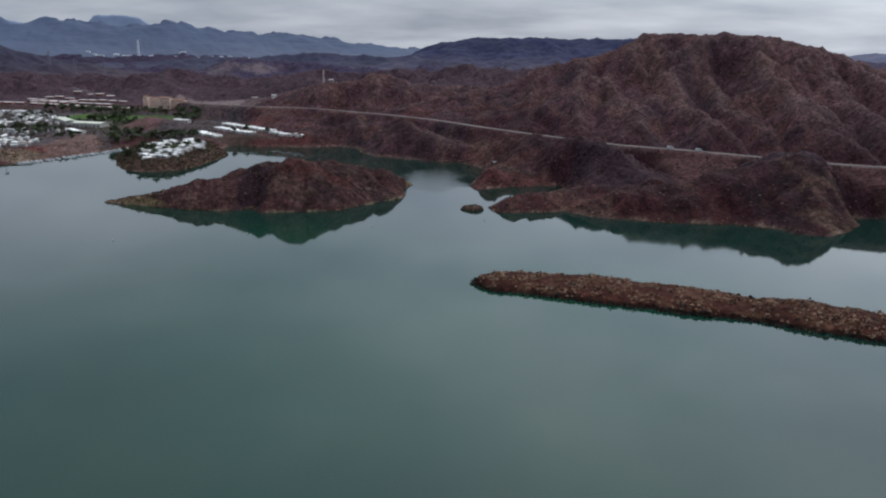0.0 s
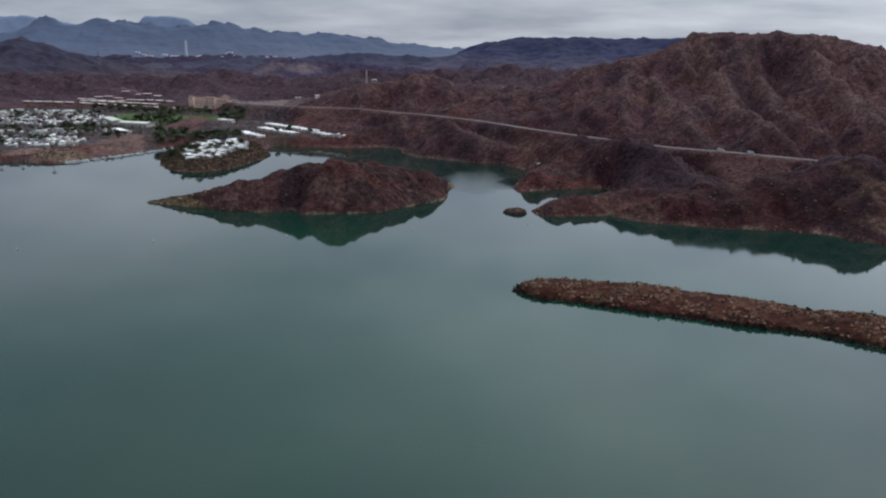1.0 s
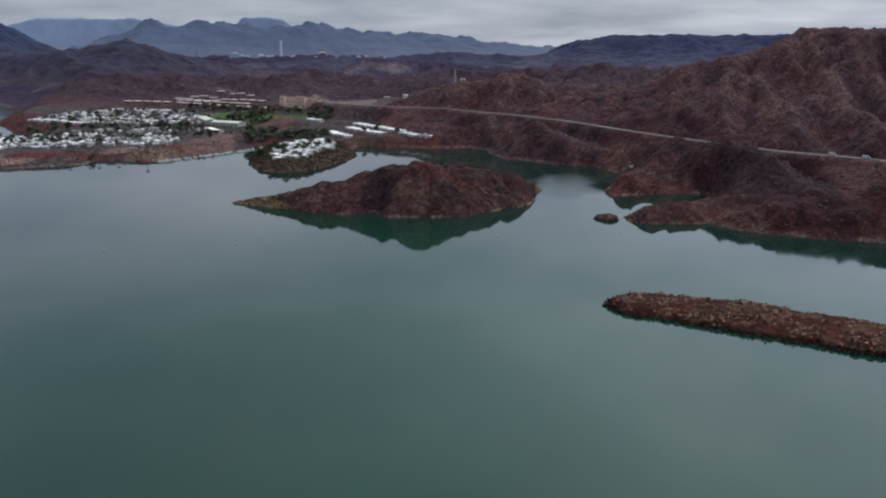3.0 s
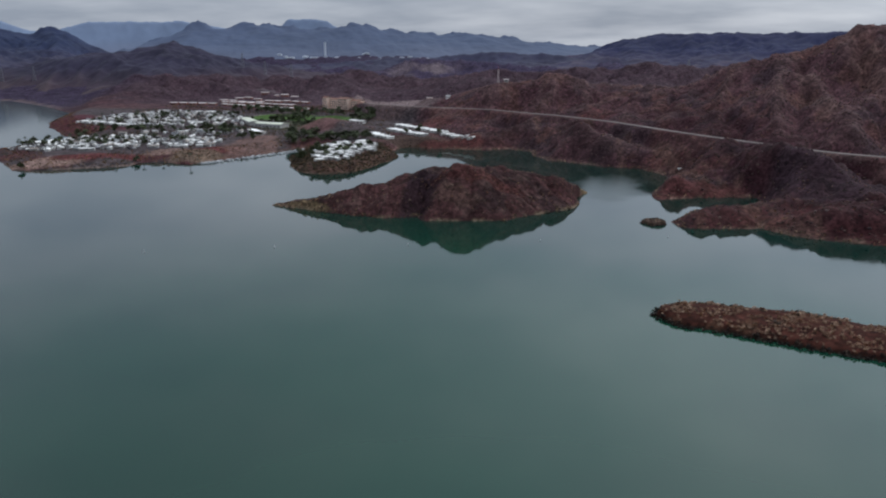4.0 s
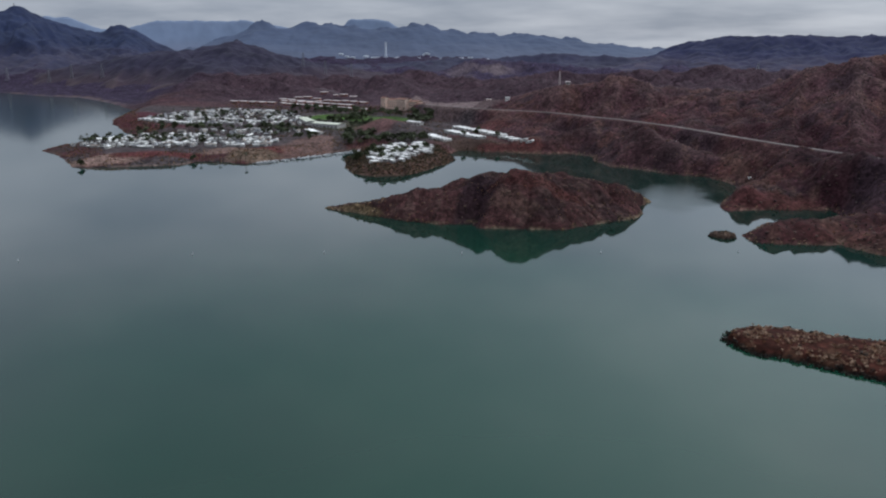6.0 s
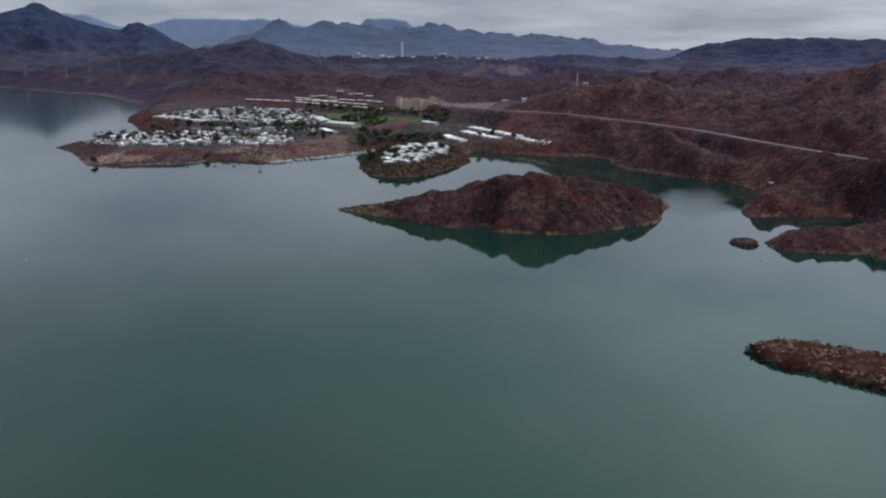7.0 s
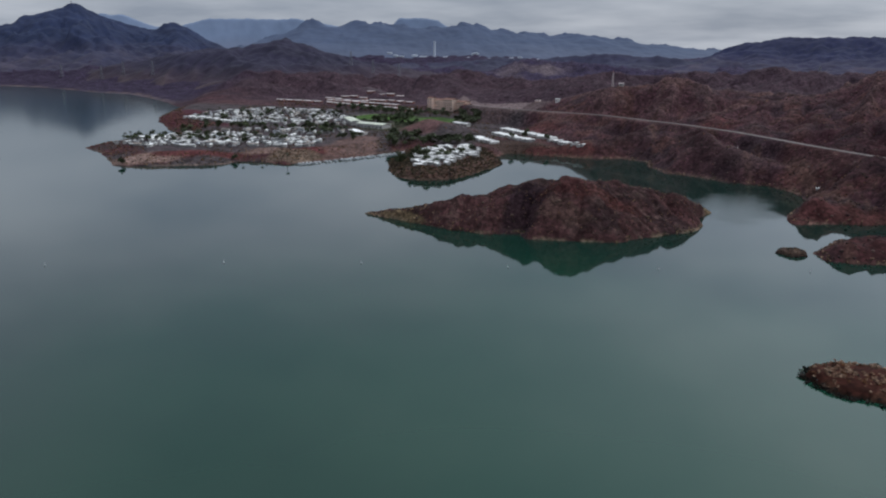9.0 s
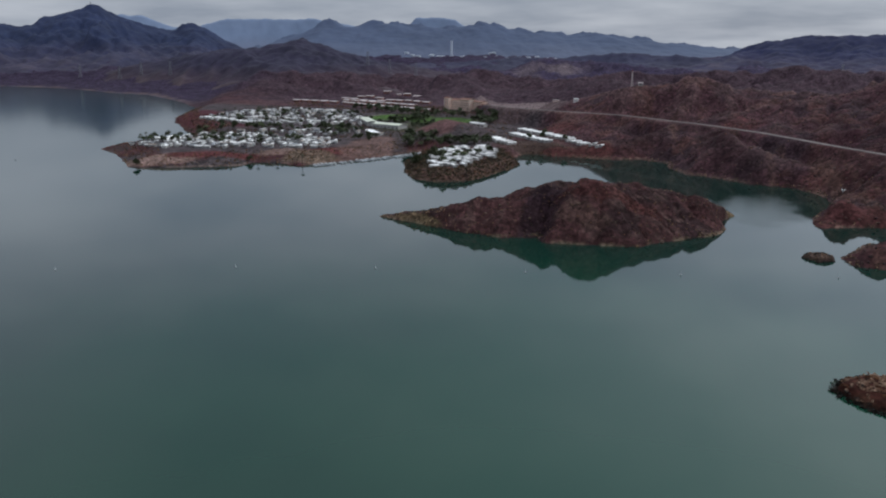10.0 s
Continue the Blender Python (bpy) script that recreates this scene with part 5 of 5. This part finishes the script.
def plant(kinds, count, cx, cy, rx, ry, turn=0, clear=12):
    c, s = math.cos(radians(turn)), math.sin(radians(turn))
    for _ in range(count):
        a, q = rng.uniform(0, 2 * math.pi), math.sqrt(rng.random())
        u, v = rx * q * math.cos(a), ry * q * math.sin(a)
        x, y = cx + u * c - v * s, cy + u * s + v * c
        h = height_at(x, y)
        if h < 1.2 or any((x - px) ** 2 + (y - py) ** 2 < clear for px, py in placed):
            continue
        placed.append((x, y))
        put(rng.choice(kinds), x, y, rng.uniform(0, 360), h)


plant(TREES, 16, -540, 1150, 14, 26, 20)
plant(TREES, 22, -560, 1262, 60, 10, -15)
plant(TREES[1:2], 12, -520, 1118, 50, 14, -15)
plant(TREES, 34, -428, 1200, 20, 52, 15)
plant(TREES[:2], 16, -488, 1122, 20, 26, 15)
plant(TREES, 50, -590, 1278, 115, 22, -15)
plant(TREES + PALMS, 24, -500, 1275, 40, 40)
plant(TREES, 34, -438, 1000, 22, 44, 15)
plant(TREES, 44, -385, 985, 45, 22, -10)
plant(TREES + PALMS[1:], 75, -670, 1012, 135, 24, 12, 9)
plant(TREES[:2] + PALMS, 75, -640, 880, 115, 50, 20, 9)
plant(TREES[:2] + PALMS, 80, -720, 1160, 130, 95, 10, 9)
plant(TREES[:2], 16, -530, 985, 60, 25, -30)
plant(TREES[:2], 10, -340, 866, 22, 55, -15, 6)
plant(TREES[:2], 30, -350, 850, 48, 85, -20, 9)
plant(TREES, 24, -530, 1195, 12, 42, 0, 8)
plant(TREES[:1], 4, -300, 1060, 50, 40, -40)
put(PALMS[0], -480, 806, 0, height_at(-480, 806))
for x, y in ((-622, 722), (-531, 781)):
    while height_at(x, y) < 0.9:
        x, y = x + (-590 - x) * 0.02, y + (900 - y) * 0.02
    put(rng.choice(TREES[:2]), x, y, rng.uniform(0, 360), height_at(x, y) - 2.2)


# ---- scrub ----
def scrub(name, spots, sizes, tones, tufts, label, seed, category="scrub"):
    """Many dry bushes as one mesh of twig tufts; tones: a colour for each bush."""
    g = np.random.RandomState(seed)
    n = len(spots)
    d = g.normal(size=(n, tufts, 3))
    d /= np.linalg.norm(d, axis=-1, keepdims=True)
    d *= g.uniform(0.35, 1.0, (n, tufts, 1)) * np.array([0.5, 0.5, 0.38])
    d[..., 2] = np.abs(d[..., 2]) * 1.15 + 0.02
    c = spots[:, None] + d * sizes[:, None, None]
    u = g.normal(size=(n, tufts, 3))
    u /= np.linalg.norm(u, axis=-1, keepdims=True)
    w = np.cross(u, g.normal(size=(n, tufts, 3)))
    w /= np.linalg.norm(w, axis=-1, keepdims=True)
    k = (sizes[:, None] * g.uniform(0.13, 0.26, (n, tufts)))[..., None]
    co = np.stack([c - u * k - 0.4 * w * k, c + 0.3 * u * k - 0.8 * w * k, c + u * k + 0.2 * w * k, c - 0.1 * u * k + 0.8 * w * k], 2).reshape(-1, 3)
    me = bpy.data.meshes.new(name)
    q = len(co) // 4
    me.vertices.add(len(co))
    me.vertices.foreach_set("co", co.astype(np.float32).ravel())
    me.loops.add(4 * q)
    me.loops.foreach_set("vertex_index", np.arange(4 * q, dtype=np.int32))
    me.polygons.add(q)
    me.polygons.foreach_set("loop_start", np.arange(0, 4 * q, 4, dtype=np.int32))
    at_ = me.attributes.new("soil", "FLOAT_COLOR", "POINT")
    rgb = np.repeat(tones, tufts * 4, axis=0) * g.uniform(0.75, 1.25, (q, 1)).repeat(4, axis=0)
    at_.data.foreach_set("color", np.concatenate([rgb, np.ones((len(rgb), 1))], -1).astype(np.float32).ravel())
    me.update(calc_edges=True)
    me.materials.append(SCRUB)
    return tagged(new(name, me), label, category, kind="stuff")


def tones_of(g, n, palette, weights):
    return np.array(palette)[g.choice(len(palette), n, p=weights)]


def on_islet(data, g, n, low, high, edge=0.6):
    """Random places on an island, n tries."""
    xs, ys, z, d = data
    i, j = g.randint(0, len(xs), n), g.randint(0, len(ys), n)
    ok = (d[j, i] > edge) & (z[j, i] > low) & (z[j, i] < high)
    i, j = i[ok], j[ok]
    cell = xs[1] - xs[0]
    return np.stack([xs[i] + g.uniform(-0.3, 0.3, len(i)) * cell, ys[j] + g.uniform(-0.3, 0.3, len(i)) * cell, z[j, i] - 0.1], -1)


TAN, STRAW, OLIVE, RUST, DARK = (0.25, 0.15, 0.075), (0.42, 0.29, 0.18), (0.075, 0.068, 0.034), (0.165, 0.075, 0.036), (0.045, 0.034, 0.026)
g = np.random.RandomState(5)
p = on_islet(BAR, g, 26000, 0.9, 12)
p = p[fbm(p[:, 0], p[:, 1], 8, 84, 4) > -0.14]
scrub("bar_scrub", p, g.uniform(0.9, 2.3, len(p)) * np.where(g.rand(len(p)) < 0.05, 1.7, 1), tones_of(g, len(p), [(0.26, 0.152, 0.098), (0.37, 0.245, 0.165), RUST, (0.070, 0.040, 0.028), DARK], [0.40, 0.34, 0.12, 0.08, 0.06]), 14, "dry tan and rust scrub covering the red bar", 11)
# brush spread out over the water, near-black to stand in for dark reflection
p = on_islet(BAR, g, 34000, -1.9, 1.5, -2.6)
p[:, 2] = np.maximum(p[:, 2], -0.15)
scrub("bar_reeds", p, g.uniform(1.5, 2.7, len(p)), tones_of(g, len(p), [OLIVE, DARK, (0.020, 0.016, 0.013)], [0.03, 0.32, 0.65]), 12, "dark brush over the bar's waterline, blackened to stand in for its reflection", 12)
p = on_islet(ISLAND, g, 5200, 1.0, 40)
scrub("island_scrub", p, g.uniform(0.7, 1.8, len(p)), tones_of(g, len(p), [DARK, RUST, TAN, OLIVE], [0.5, 0.25, 0.15, 0.1]), 8, "sparse dark scrub dotted over the island", 13)
p = on_islet(ISLAND, g, 12000, 0.1, 1.6, 0.1)
scrub("island_reeds", p, g.uniform(0.9, 2.2, len(p)), tones_of(g, len(p), [STRAW, TAN, OLIVE, DARK], [0.12, 0.33, 0.3, 0.25]), 10, "straw-coloured brush along the island's waterline", 14)
p = on_islet(ISLAND, g, 30000, 0.6, 9, 0.5)
p = p[(p[:, 0] < -232) | ((p[:, 0] > -78) & (p[:, 1] > 712))]
p = p[g.rand(len(p)) < 0.30]
scrub("island_tail_scrub", p, g.uniform(0.8, 2.2, len(p)), tones_of(g, len(p), [DARK, OLIVE, RUST, STRAW], [0.42, 0.2, 0.16, 0.22]), 9, "dark and straw brush on the island's low ends", 21)
p = on_islet(ROCK, g, 900, 0.1, 9, 0.1)
scrub("islet_scrub", p, g.uniform(0.6, 1.6, len(p)), tones_of(g, len(p), [DARK, (0.03, 0.024, 0.018), OLIVE, TAN], [0.45, 0.25, 0.15, 0.15]), 8, "dry brush on the rock islet", 15)


def on_land(g, n, x0, x1, y0, y1, low, high, shore0=0.5, shore1=1e9):
    x, y = g.uniform(x0, x1, n), g.uniform(y0, y1, n)
    i, j = np.searchsorted(gx, x) - 1, np.searchsorted(gy, y) - 1
    u, v = (x - gx[i]) / (gx[i + 1] - gx[i]), (y - gy[j]) / (gy[j + 1] - gy[j])
    mix = lambda a: (a[j, i] * (1 - u) + a[j, i + 1] * u) * (1 - v) + (a[j + 1, i] * (1 - u) + a[j + 1, i + 1] * u) * v
    z, d, rd = mix(GZ), mix(GD), mix(GROAD)
    ok = (z > low) & (z < high) & (d > shore0) & (d < shore1) & (rd > 9)
    return np.stack([x, y, z - 0.1], -1)[ok]


p = on_land(g, 17000, -330, 470, 540, 1240, 2, 200)
scrub("hillside_scrub", p, g.uniform(0.9, 2.6, len(p)), tones_of(g, len(p), [DARK, RUST, TAN, OLIVE], [0.78, 0.13, 0.04, 0.05]), 6, "sparse dark desert scrub on the brown hillsides", 16)
p = on_land(g, 60000, -320, 320, 530, 1000, 0.1, 2.5, 0.1, 7)
scrub("shore_scrub", p, g.uniform(0.9, 2.1, len(p)), tones_of(g, len(p), [STRAW, TAN, OLIVE, DARK], [0.10, 0.22, 0.28, 0.40]), 8, "straw and olive brush along the rocky shore", 17)
p = on_land(g, 9000, -415, -275, 750, 960, 0.3, 9, 0.5, 26)
scrub("park_bank_scrub", p, g.uniform(1.3, 3.0, len(p)), tones_of(g, len(p), [OLIVE, (0.135, 0.090, 0.055), RUST, DARK], [0.36, 0.26, 0.08, 0.30]), 12, "thick olive and brown brush on the park headland's bank", 18)
p = on_land(g, 30000, -1000, -405, 700, 1330, 0.3, 12, 0.5, 40)
scrub("peninsula_scrub", p, g.uniform(0.9, 2.6, len(p)), tones_of(g, len(p), [OLIVE, TAN, RUST, DARK], [0.25, 0.25, 0.3, 0.2]), 8, "dry brush on the peninsula's red banks", 19)

# brush between the lots, clear of the homes and trees
p = on_land(g, 20000, -860, -330, 820, 1420, 3, 30, 14)
cells = {(int(px // 8), int(py // 8)) for px, py in placed}
p = p[[(int(q[0] // 8), int(q[1] // 8)) not in cells for q in p]]
lot = np.maximum(spot(p[:, 0], p[:, 1], -575, 1205, 50, 42), spot(p[:, 0], p[:, 1], -490, 1200, 38, 42))
lot = np.maximum(lot, np.maximum(spot(p[:, 0], p[:, 1], -432, 1085, 44, 50), spot(p[:, 0], p[:, 1], -468, 905, 34, 85, 22)))
p = p[(fbm(p[:, 0], p[:, 1], 45, 83, 3) > 0.0) & (lot < 0.3)]
scrub("park_scrub", p, g.uniform(1.0, 3.2, len(p)), tones_of(g, len(p), [OLIVE, DARK, RUST, TAN], [0.4, 0.3, 0.2, 0.1]), 8, "olive and brown brush between the park's lots", 20)


def stones(name, spots, sizes, tones, label, seed):
    """Many loose angular stones as one mesh."""
    g = np.random.RandomState(seed)
    bm = bmesh.new()
    bmesh.ops.create_icosphere(bm, subdivisions=1, radius=1.0)
    unit, tris = np.array([v.co for v in bm.verts]), np.array([[v.index for v in f.verts] for f in bm.faces])
    bm.free()
    n, k = len(spots), len(unit)
    co = unit[None] * g.uniform(0.55, 1.2, (n, k, 1)) * sizes[:, None, None] * np.array([0.6, 0.5, 0.42])
    co = (co + spots[:, None]).reshape(-1, 3)
    faces = (tris[None] + (np.arange(n) * k)[:, None, None]).reshape(-1, 3)
    me = bpy.data.meshes.new(name)
    me.vertices.add(len(co))
    me.vertices.foreach_set("co", co.astype(np.float32).ravel())
    me.loops.add(faces.size)
    me.loops.foreach_set("vertex_index", faces.ravel().astype(np.int32))
    me.polygons.add(len(faces))
    me.polygons.foreach_set("loop_start", np.arange(0, faces.size, 3, dtype=np.int32))
    at_ = me.attributes.new("soil", "FLOAT_COLOR", "POINT")
    rgb = np.repeat(tones, k, axis=0)
    at_.data.foreach_set("color", np.concatenate([rgb, np.ones((len(rgb), 1))], -1).astype(np.float32).ravel())
    me.update(calc_edges=True)
    me.materials.append(STONE)
    return tagged(new(name, me), label, "stones", kind="stuff")


STONE = material("weathered_loose_stone", (0.1, 0.07, 0.06), 0.95, grain=0.8, grain_amount=0.35, attribute="soil", gloss=0.1)
STONE_TONES = [(0.120, 0.078, 0.066), (0.085, 0.052, 0.046), (0.045, 0.030, 0.031), (0.150, 0.112, 0.102)]
p = on_land(g, 15000, -330, 470, 540, 1240, 2, 200)
stones("hillside_stones", p, g.uniform(0.7, 2.2, len(p)) ** 1.25, tones_of(g, len(p), STONE_TONES, [0.33, 0.37, 0.27, 0.03]), "pale and dark loose stones strewn over the hillsides", 31)
p = on_islet(ISLAND, g, 6000, 1.0, 40)
stones("island_stones", p, g.uniform(0.4, 1.3, len(p)), tones_of(g, len(p), [(0.090, 0.050, 0.042), (0.050, 0.027, 0.026), (0.030, 0.019, 0.020), (0.150, 0.100, 0.080)], [0.3, 0.4, 0.24, 0.06]), "angular red-brown stones strewn over the island", 32)


# ---- boulders at the waterlines, each a part of its island ----
def boulder_mesh(seed):
    bm = bmesh.new()
    bmesh.ops.create_icosphere(bm, subdivisions=2, radius=1.0)
    for v in bm.verts:
        k = 1 + 0.35 * noise.noise(v.co * 1.3 + Vector((seed, 0, 0))) + 0.15 * noise.noise(v.co * 3.1 + Vector((0, seed, 0)))
        v.co = Vector((v.co.x * k, v.co.y * k * 0.8, v.co.z * k * 0.6))
    me = bpy.data.meshes.new("boulder")
    bm.to_mesh(me)
    bm.free()
    me.materials.append(BOULDER)
    return me


BOULDER = material("pale_weathered_boulder", (0.10, 0.062, 0.046), 0.95, grain=0.7, grain_amount=0.5, stain=3, stain_amount=0.4, bump=0.2, bump_scale=0.8, vary=0.4)
ROCKS = [boulder_mesh(s) for s in (1.0, 4.0, 9.0, 13.0)]


def strew(owner, data, tries, low, high, size0, size1):
    for x, y, z in on_islet(data, g, tries, low, high, 0.1):
        ob = new("boulder", rng.choice(ROCKS))
        s = rng.uniform(size0, size1)
        ob.parent = owner
        ob.matrix_basis = pose(x, y, z + 0.1 * s, rng.uniform(-15, 15), rng.uniform(-15, 15), rng.uniform(0, 360)) @ Matrix.Diagonal((s, s, s, 1))


strew(island, ISLAND, 700, 0.1, 1.4, 0.7, 1.9)
strew(island, ISLAND, 90, 2, 40, 0.6, 1.6)
strew(sand_bar, BAR, 500, 0.1, 1.6, 0.4, 1.0)
strew(rock_islet, ROCK, 140, 0.1, 5, 0.4, 1.1)


# ---- mast, pylons and the far works ----
def lattice_tower(name, label, category, high, base, top, rod, mat, arms=(), group=""):
    t = stand(name, label, category, group)
    bm = bmesh.new()
    half = lambda z: (base + (top - base) * min(1, z / high)) / 2
    levels = [high * k / 7 for k in range(8)]
    corners = [[Vector((sx * half(z), sy * half(z), z)) for sx, sy in ((-1, -1), (1, -1), (1, 1), (-1, 1))] for z in levels]
    for k in range(4):
        part("leg", tube(bmesh.new(), corners[0][k], corners[-1][k], rod, rod * 0.8, 4), mat, t)
    for a, b in zip(corners, corners[1:]):
        for k in range(4):
            tube(bm, a[k], b[(k + 1) % 4], rod * 0.6, rod * 0.6, 4)
            tube(bm, b[k], b[(k + 1) % 4], rod * 0.6, rod * 0.6, 4)
    part("bracing", bm, mat, t)
    for z, reach in arms:
        part("cross_arm", tube(tube(bmesh.new(), (-reach, 0, z), (0, 0, z + 1.2), rod * 0.6, rod, 4), (0, 0, z + 1.2), (reach, 0, z), rod, rod * 0.6, 4), mat, t)
    return t


def drop(x, y):
    """The height of whatever ground lies at x, y."""
    bpy.context.view_layer.update()
    hit, place, *_ = scene.ray_cast(bpy.context.evaluated_depsgraph_get(), (x, y, 900), (0, 0, -1))
    return place.z if hit else 0.0


mast = lattice_tower("radio_mast", "slim red and white radio mast on a brown knoll", "mast", 22, 2.4, 0.9, 0.24, PINK_ROOF)
part("antenna", tube(bmesh.new(), (0, 0, 22), (0, 0, 27), 0.16, 0.08), RED_PAINT, mast)
at(mast, -228, 1211, 20)
at(hall("hut", 6, 4, 3, 0.6, PALE_SIDING, PINK_ROOF, "small pale equipment hut beside the mast", "hut", 1), -216, 1208, 10)
pylon = lattice_tower("pylon", "grey steel lattice power pylon", "pylon", 38, 8, 1.6, 0.32, STEEL, ((26, 8), (31, 7), (36, 5)), "power pylons behind the lake")
for x, y, turn in ((-1790, 1900, 20), (-1715, 1905, 25), (-1590, 1880, 30), (-1960, 1920, 15), (-1053, 2128, 40), (-990, 2160, 40), (-1105, 2100, 40), (62, 2250, 60)):
    put(pylon, x, y, turn, drop(x, y) - 1)

summit = lattice_tower("summit_mast", "small radio mast on the far summit", "mast", 13, 3, 1.2, 0.5, STEEL)
at(summit, -2895, 2889, 0, drop(-2895, 2889) - 1)
at(hall("tank_hut", 2.2, 2, 1.6, 0.3, WHITE_METAL, WHITE_METAL, "small white hut on the slope below the highway", "hut", 1), -54, 933, 20)
at(hall("tank_hut", 1.6, 1.4, 1.1, 0.2, WHITE_METAL, WHITE_METAL, "tiny white pump hut among dark rocks", "hut", 1), 17.5, 835, 10)

tower = stand("works_tower", "tall pale concrete tower of a distant works", "tower")
part("shaft", tube(bmesh.new(), (0, 0, -10), (0, 0, 56), 5.2, 4.4, 16), FAR_WHITE, tower)
part("head", tube(bmesh.new(), (0, 0, 56), (0, 0, 62), 5.6, 5.6, 16), FAR_WHITE, tower)
at(tower, -1548, 3740, 0, drop(-1548, 3740))
shed = hall("works_building", 20, 11, 5, 1.5, FAR_WHITE, FAR_WHITE, "pale works building on the distant plain", "building", 5, 1, "distant works buildings")
for k in range(34):
    f = k / 33
    x, y = -1720 + 640 * f + rng.uniform(-25, 25), 3640 + 160 * f + rng.uniform(-45, 30)
    put(shed, x, y, rng.uniform(-20, 20), drop(x, y) - 0.5)
